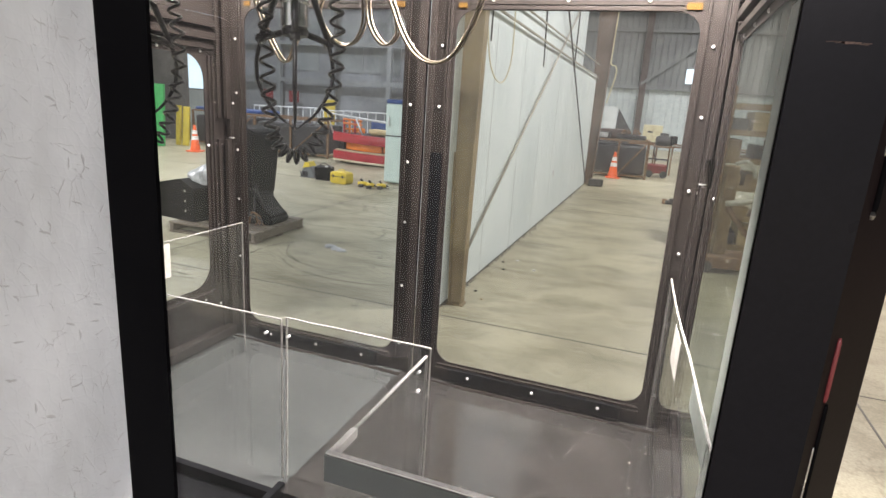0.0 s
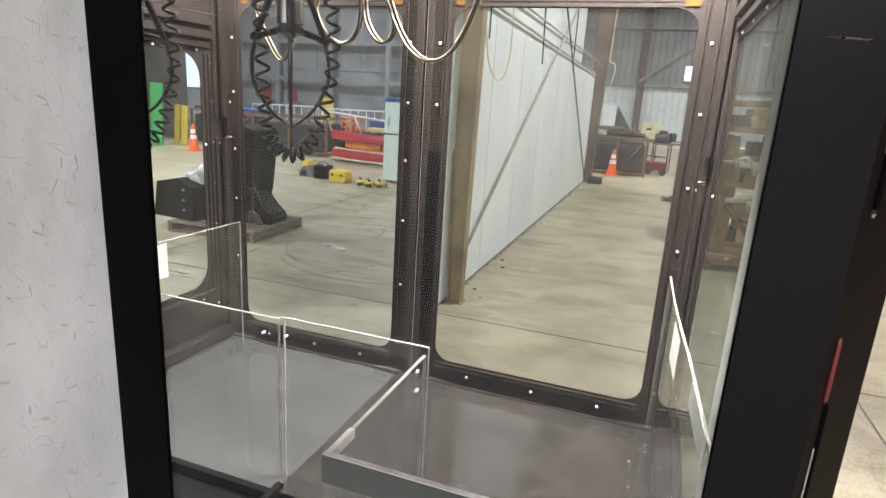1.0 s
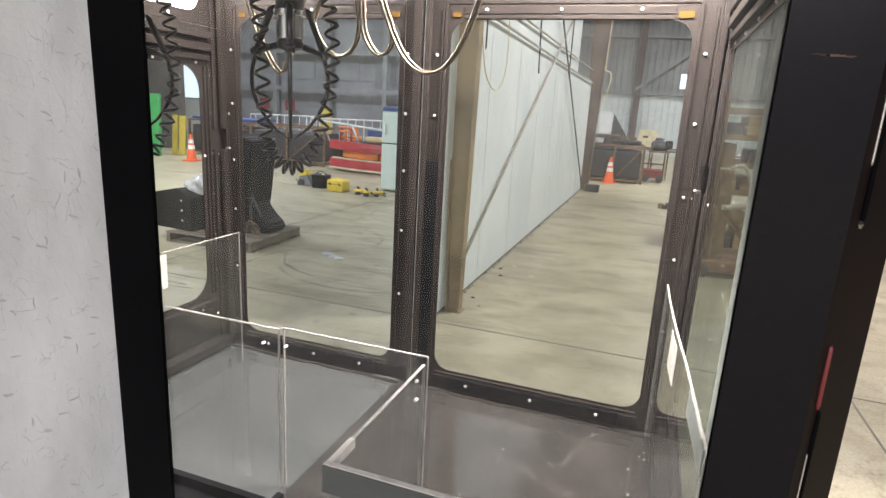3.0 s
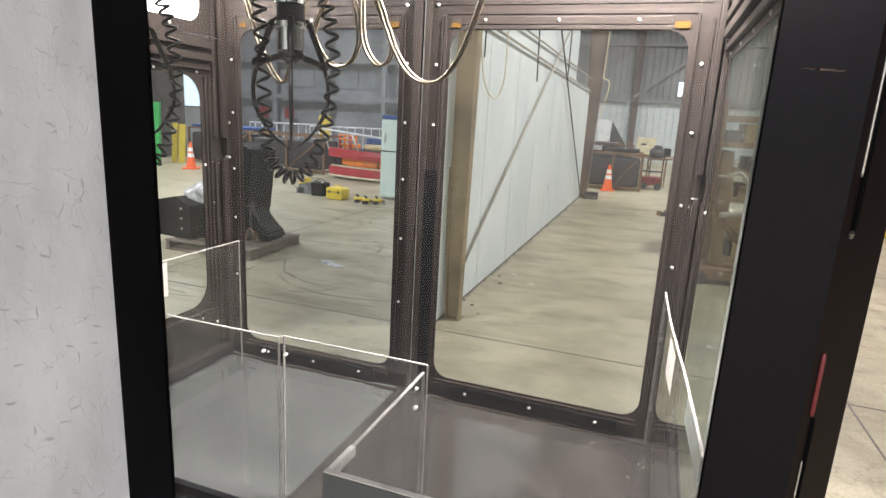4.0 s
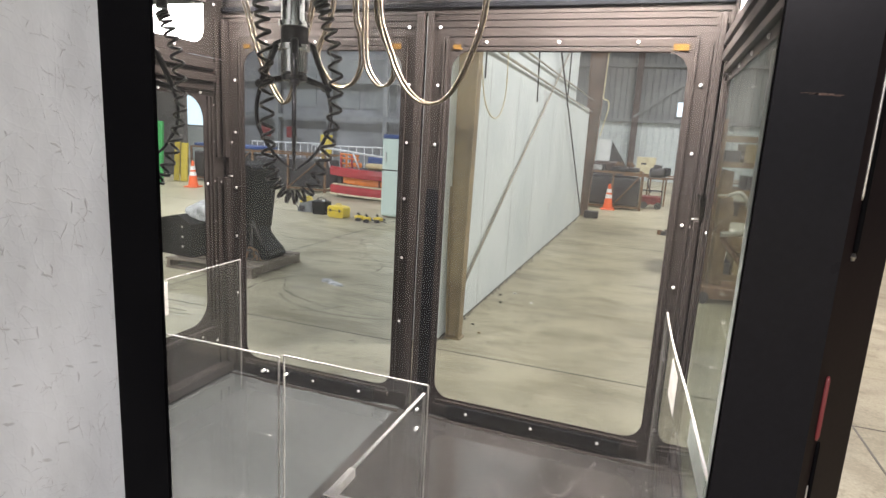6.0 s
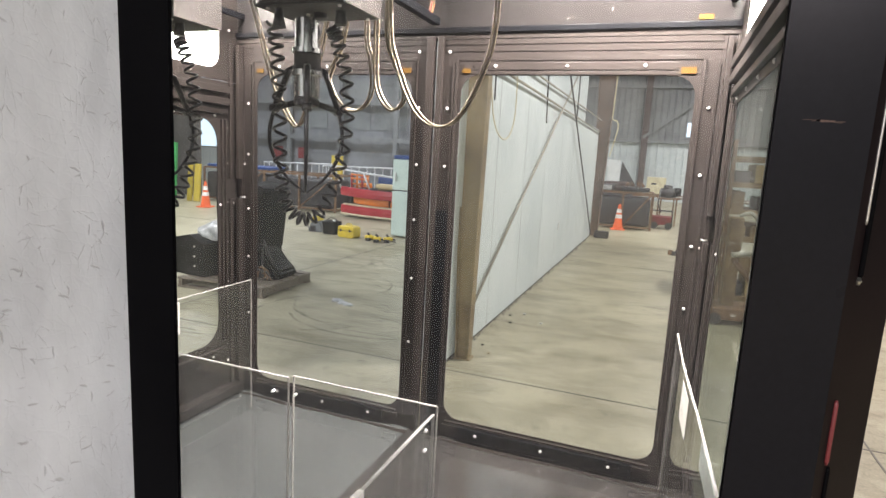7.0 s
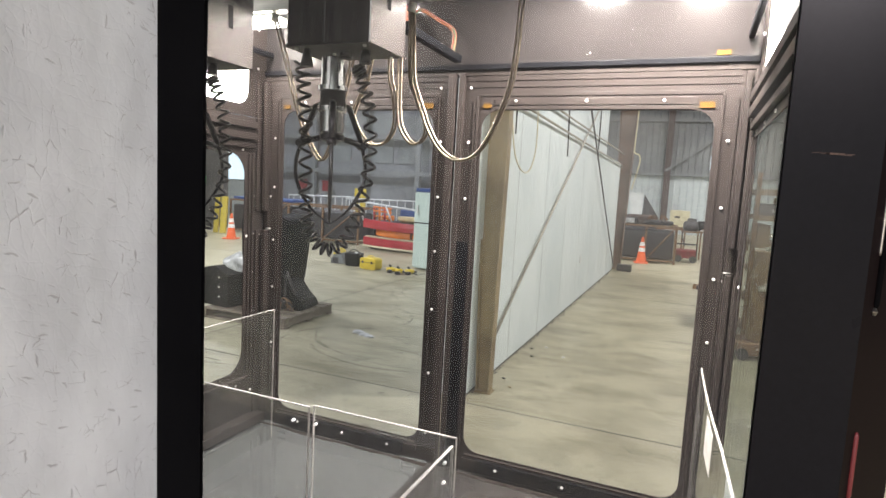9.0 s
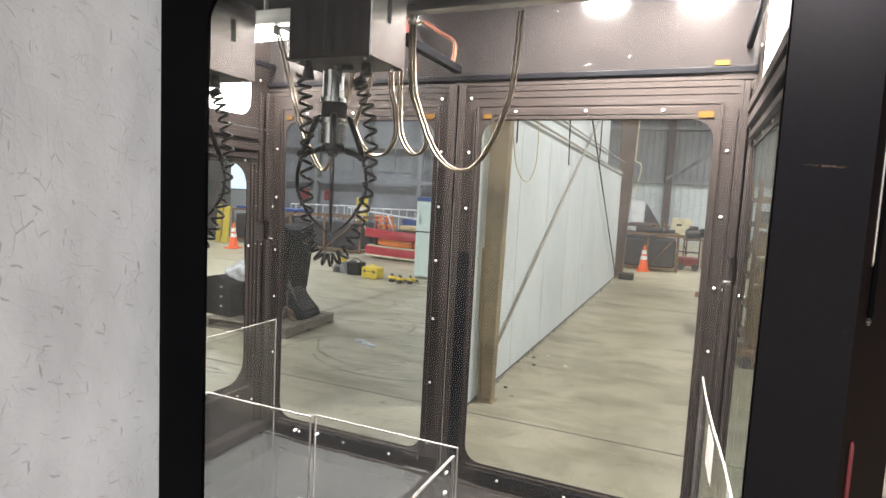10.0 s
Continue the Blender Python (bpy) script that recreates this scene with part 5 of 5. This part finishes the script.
part("foot_rail", abox(-0.2, 0.46, -0.2, 0.2, 0.6205, 0.6795), RUST, t)
part("label_plate", abox(-0.05, 0.14, -0.256, -0.251, 1.02, 1.09), DARK, t)
part("side_unit", abox(0.52, 0.74, -0.2, 0.2, 0.6205, 1.02, bevel=0.02), DARK, t)
part("bench", abox(-0.7, 2.6, -0.35, 0.35, 0.56, 0.62), RUST, t)
for x in (-0.65, 2.5):
    part("leg", abox(x, x + 0.06, -0.3, 0.3, 0, 0.56), RUST, t)
t = thing("red_cart", "low red cart with dark frame on the floor", "cart", (0.86, 15.7, 0), 0)
part("deck", abox(-0.30, 0.24, -0.3, 0.3, 0.12, 0.34, bevel=0.03), DULLRED, t)
part("frame", bar([(-0.30, -0.31, 0.14), (-0.30, -0.31, 0.52), (0.24, -0.31, 0.52), (0.24, -0.31, 0.14)], 0.02, 6), DARK, t)
for x in (-0.22, 0.16):
    part("wheel", bar([(x, -0.33, 0.10), (x, -0.29, 0.10)], 0.10, 12), DARK, t)
t = thing("winch_motor", "greasy black winch motor standing on a rusty stand", "motor", (0.93, 16.6, 0), 10)
for x in (-0.22, 0.22):
    for y in (-0.2, 0.2):
        part("leg", abox(x - 0.02, x + 0.02, y - 0.02, y + 0.02, 0, 0.78), RUST, t)
part("stand_top", abox(-0.26, 0.26, -0.24, 0.24, 0.7805, 0.82), RUST, t)
part("motor_body", bar([(-0.24, 0, 0.97), (-0.2, 0, 0.97), (0.12, 0, 0.97), (0.16, 0, 0.97)], [0.10, 0.145, 0.145, 0.08], 16), DARK, t)
part("gear_case", abox(0.165, 0.34, -0.14, 0.14, 0.8205, 1.13, bevel=0.03), BLACKBOX, t)
part("terminal_box", abox(-0.14, 0.02, -0.08, 0.08, 1.112, 1.20, bevel=0.015), DARK, t)
part("cable", bar(spline([(-0.06, -0.08, 1.16), (-0.2, -0.2, 1.05), (-0.3, -0.26, 0.7), (-0.2, -0.3, 0.4)], 6), 0.015, 6), DARK, t)
t = thing("white_board", "white panel with a cut-out propped against the goods", "board", (-1.3, 22.0, 0), 0)
part("panel", abox(-0.05, 0.39, 0, 0.04, 1.0, 1.90), RAIL, t)
part("panel", abox(-0.25, -0.051, 0, 0.04, 1.62, 1.90), RAIL, t)
part("stand", abox(-0.4, 1.0, 0.05, 0.5, 0, 1.0, bevel=0.05), DARK, t)
bm = bmesh.new()
prism(bm, ((0.40, 1.005), (1.0, 1.005), (0.44, 1.85)), lambda u, v, d: (u, d, v), 0.05, 0.12)
part("side_flap", bm, DARK, t)
t = thing("floor_clutter", "small dark metal pieces lying on the floor", "scrap", (1.15, 10.4, 0), 0)
for k in range(6):
    x, y = random.uniform(-0.2, 0.2), random.uniform(-0.1, 0.1)
    part("piece", abox(x, x + random.uniform(0.06, 0.16), y, y + 0.06, 0.0, random.uniform(0.04, 0.14), bevel=0.008), DARK if k % 2 else RUST, t)
# goods beside the aisle, seen through the side glass
rack = thing("storage_rack", "rusty storage rack stacked with tan bundled parts beside the aisle", "rack", (2.30, 6.6, 0), 3)
for x in (-0.72, 0.0, 0.72):
    for y in (-0.35, 0.35):
        part("upright", abox(x - 0.025, x + 0.025, y - 0.025, y + 0.025, 0, 2.12), RUST, rack)
for z in (0.12, 0.50, 0.88, 1.22, 1.56, 1.88):
    part("shelf", abox(-0.745, 0.745, -0.34, 0.34, z, z + 0.03), RUST, rack)
    for y in (-0.375, 0.345):
        part("shelf_beam", abox(-0.745, 0.745, y, y + 0.03, z - 0.03, z + 0.04), TANWOOD, rack)
    x = -0.68
    while x < 0.6 and z < 1.8:
        w = random.uniform(0.10, 0.22)
        if random.random() < 0.8:
            part("bundle", abox(x, x + w, -0.33, 0.2, z + 0.031, z + random.uniform(0.16, 0.29), bevel=0.015), random.choice((TANWOOD, CARD, TANWOOD, DARK)), rack)
        x += w + random.uniform(0.01, 0.05)
t = thing("pallet_truck", "brown steel lifting frame with a pale curved arm on the floor", "lifting frame", (1.72, 5.4, 0), 8)
part("base", abox(-0.30, 0.42, -0.22, 0.22, 0.06, 0.20, bevel=0.02), RUST, t)
part("mast", abox(-0.16, -0.02, -0.08, 0.08, 0.2005, 1.22, bevel=0.02), TANWOOD, t)
part("arm", bar(spline([(-0.09, -0.10, 1.24), (0.02, -0.12, 1.28), (0.10, -0.13, 1.20), (0.13, -0.13, 1.10)], 6), 0.022, 8), GREYTAN, t)
part("fork", bar(spline([(-0.12, -0.12, 0.80), (0.10, -0.13, 0.84), (0.24, -0.13, 0.92), (0.30, -0.13, 0.96)], 6), 0.032, 8), GREYTAN, t)
part("brace", bar([(-0.09, -0.09, 0.75), (0.36, -0.09, 0.22)], 0.03, 8), RUST, t)
for x in (-0.24, 0.36):
    for y in (-0.2, 0.2):
        part("wheel", bar([(x, y - 0.03, 0.07), (x, y + 0.03, 0.07)], 0.07, 14), DARK, t)
t = thing("ride_car_stack", "red and blue ride parts with yellow straps stacked on the floor", "ride parts", (4.9, 10.9, 0), 0)
for z, m in ((0.0, YELLOW), (0.28, DARK), (0.40, REDPAINT), (0.66, BLUE), (0.85, REDPAINT)):
    part("panel", abox(-0.6, 1.2, -0.4, 0.4, z, z + {YELLOW: 0.275}.get(m, 0.115), bevel=0.03), m, t)
# litter
for lx, ly, s in ((-2.55, 3.75, 0.055), (-2.44, 3.69, 0.045), (-2.36, 3.66, 0.04), (3.2, 4.35, 0.09), (2.9, 2.9, 0.05)):
    bm = bmesh.new()
    bmesh.ops.create_icosphere(bm, subdivisions=3, radius=s)
    for v in bm.verts:
        k = 1 + 0.55 * noise.noise(v.co * 28 + Vector((lx, ly, 0)))
        v.co = Vector((v.co.x * k * 1.3, v.co.y * k * 0.8, max(0.0, (v.co.z * k + s * 0.5) * 0.4)))
    o = solid("litter", bm, POLY, "scrap of crumpled plastic film on the floor", "litter", group="litter")
    o.location = (lx, ly, 0.001)

# curved rubber scuffs on the concrete, darker than the floor
SCUFF_DARK = bpy.data.materials.new("tyre_scuff")
SCUFF_DARK.use_nodes = True
nt = SCUFF_DARK.node_tree
pb, mo = nt.nodes["Principled BSDF"], nt.nodes["Material Output"]
pb.inputs["Base Color"].default_value, pb.inputs["Roughness"].default_value = (0.06, 0.055, 0.05, 1), 0.7
tr, mx, nz, mr = [nt.nodes.new(k) for k in ("ShaderNodeBsdfTransparent", "ShaderNodeMixShader", "ShaderNodeTexNoise", "ShaderNodeMapRange")]
nz.inputs["Scale"].default_value, nz.inputs["Detail"].default_value = 7, 5
mr.inputs["From Min"].default_value, mr.inputs["From Max"].default_value, mr.inputs["To Min"].default_value, mr.inputs["To Max"].default_value = 0.38, 0.70, 0.0, 0.42
nt.links.new(nz.outputs["Fac"], mr.inputs[0]), nt.links.new(mr.outputs[0], mx.inputs[0])
nt.links.new(tr.outputs[0], mx.inputs[1]), nt.links.new(pb.outputs[0], mx.inputs[2]), nt.links.new(mx.outputs[0], mo.inputs[0])


def scuff(ctrl, width):
    """A flat ribbon lying on the floor along a curve."""
    bm = bmesh.new()
    line = spline([(x, y, 0.0025) for x, y in ctrl], 12)
    rows = []
    for i, p in enumerate(line):
        d = (line[min(i + 1, len(line) - 1)] - line[max(i - 1, 0)]).normalized()
        n = Vector((-d.y, d.x, 0)) * width / 2
        rows.append((bm.verts.new(p - n), bm.verts.new(p + n)))
    for a, b in zip(rows, rows[1:]):
        bm.faces.new((a[0], b[0], b[1], a[1]))
    return solid("tyre_mark", bm, SCUFF_DARK, "faint curved black tyre mark on the concrete", "tyre mark", "stuff")


for k in range(34):
    cx, cy, r, a0 = random.uniform(-4.6, -1.6), random.uniform(2.6, 7.2), random.uniform(0.5, 1.5), random.uniform(0, 360)
    scuff([(cx + r * math.cos(radians(a0 + 14 * j)), cy + r * 0.8 * math.sin(radians(a0 + 14 * j))) for j in range(random.randint(4, 11))], random.uniform(0.012, 0.04))
CRUMB = surf("dusty_crumb", (0.36, 0.34, 0.31), rough=0.8, bump=0)
# crumbs and dust flecks on the playfield
bm = bmesh.new()
for k in range(110):
    x, y = (random.uniform(0.42, 0.98), random.uniform(-0.95, -0.03)) if k % 3 else (random.uniform(-0.75, 0.38), random.uniform(-0.72, -0.03))
    if k > 60:
        x, y = random.uniform(0.86, 0.985), random.uniform(-0.6, -0.02)
    s = random.choice((0.0006, 0.0008, 0.001, 0.0014, 0.0020))
    box(bm, x - s, x + s * 1.4, y - s, y + s, TOP + 0.0002, TOP + 0.0004 + s)
solid("crumbs", bm, CRUMB, "pale crumbs and flecks scattered over the playfield", "crumbs", "stuff")

# flecks and short drips dried on the upper back panel
bm = bmesh.new()
for k in range(90):
    x, z = random.uniform(-0.75, 0.95), random.uniform(2.18, 2.58)
    w, h = random.choice(((0.0008, 0.0008), (0.0012, 0.001), (0.0018, 0.0012), (0.0008, 0.004), (0.004, 0.0007)))
    box(bm, x - w, x + w, -0.0006, -0.0002, z - h, z + h)
solid("panel_flecks", bm, CRUMB, "pale dried flecks on the brown upper panel", "flecks", "stuff")

# darker brown border along the back edge of the playfield, and fine curved scratches in its surface
BORDER = surf("brown_border", (0.0055, 0.0040, 0.0031), (0.0035, 0.0027, 0.0022), rough=0.8, scale=25, fine=200, spec=0.08)
for g0, g1 in ((XL + 0.03, 0.02), (0.09, XR - 0.03)):
    bm = bmesh.new()
    n = 60
    rows = []
    for k in range(n + 1):
        x = g0 + (g1 - g0) * k / n
        w = 0.020 + 0.016 * noise.noise(Vector((x * 9, 1.3, 0))) + 0.008 * noise.noise(Vector((x * 40, 4.1, 0)))
        rows.append((bm.verts.new((x, -0.0235, TOP + 0.0006)), bm.verts.new((x, -0.0235 - max(0.003, w), TOP + 0.0006))))
    for a, b in zip(rows, rows[1:]):
        bm.faces.new((a[1], b[1], b[0], a[0]))
    part("border", bm, BORDER, machine, "darker brown border along the back of the playfield")
SCORE = bpy.data.materials.new("fine_scratch")
SCORE.use_nodes = True
st = SCORE.node_tree
st.nodes["Principled BSDF"].inputs["Base Color"].default_value = (0.14, 0.128, 0.118, 1)
st.nodes["Principled BSDF"].inputs["Roughness"].default_value = 0.6
ft, fm = st.nodes.new("ShaderNodeBsdfTransparent"), st.nodes.new("ShaderNodeMixShader")
fm.inputs[0].default_value = 0.42
st.links.new(ft.outputs[0], fm.inputs[1]), st.links.new(st.nodes["Principled BSDF"].outputs[0], fm.inputs[2])
st.links.new(fm.outputs[0], st.nodes["Material Output"].inputs[0])
bm = bmesh.new()
for k in range(60):
    cx, cy = (random.uniform(0.50, 0.90), random.uniform(-0.75, -0.15)) if k < 44 else (random.uniform(-0.6, -0.05), random.uniform(-0.6, -0.12))
    r, a0, sweep_angle = random.uniform(0.03, 0.16), random.uniform(0, 360), random.uniform(25, 110)
    rows = []
    for j in range(15):
        a = radians(a0 + sweep_angle * j / 14)
        w = 0.0008 * math.sin(math.pi * (j + 0.3) / 14.6)
        rows.append([bm.verts.new((cx + (r + q) * math.cos(a), cy + (r + q) * 0.8 * math.sin(a), TOP + 0.0004)) for q in (-w, w)])
    if all(0.41 < v.co.x < 0.97 or -0.78 < v.co.x < 0.0 for p in rows for v in p):
        for a, b in zip(rows, rows[1:]):
            bm.faces.new((a[0], a[1], b[1], b[0]))
bmesh.ops.delete(bm, geom=[v for v in bm.verts if not v.link_faces], context="VERTS")
solid("table_scratches", bm, SCORE, "fine curved scratches in the dark playfield board", "scratches", "stuff")
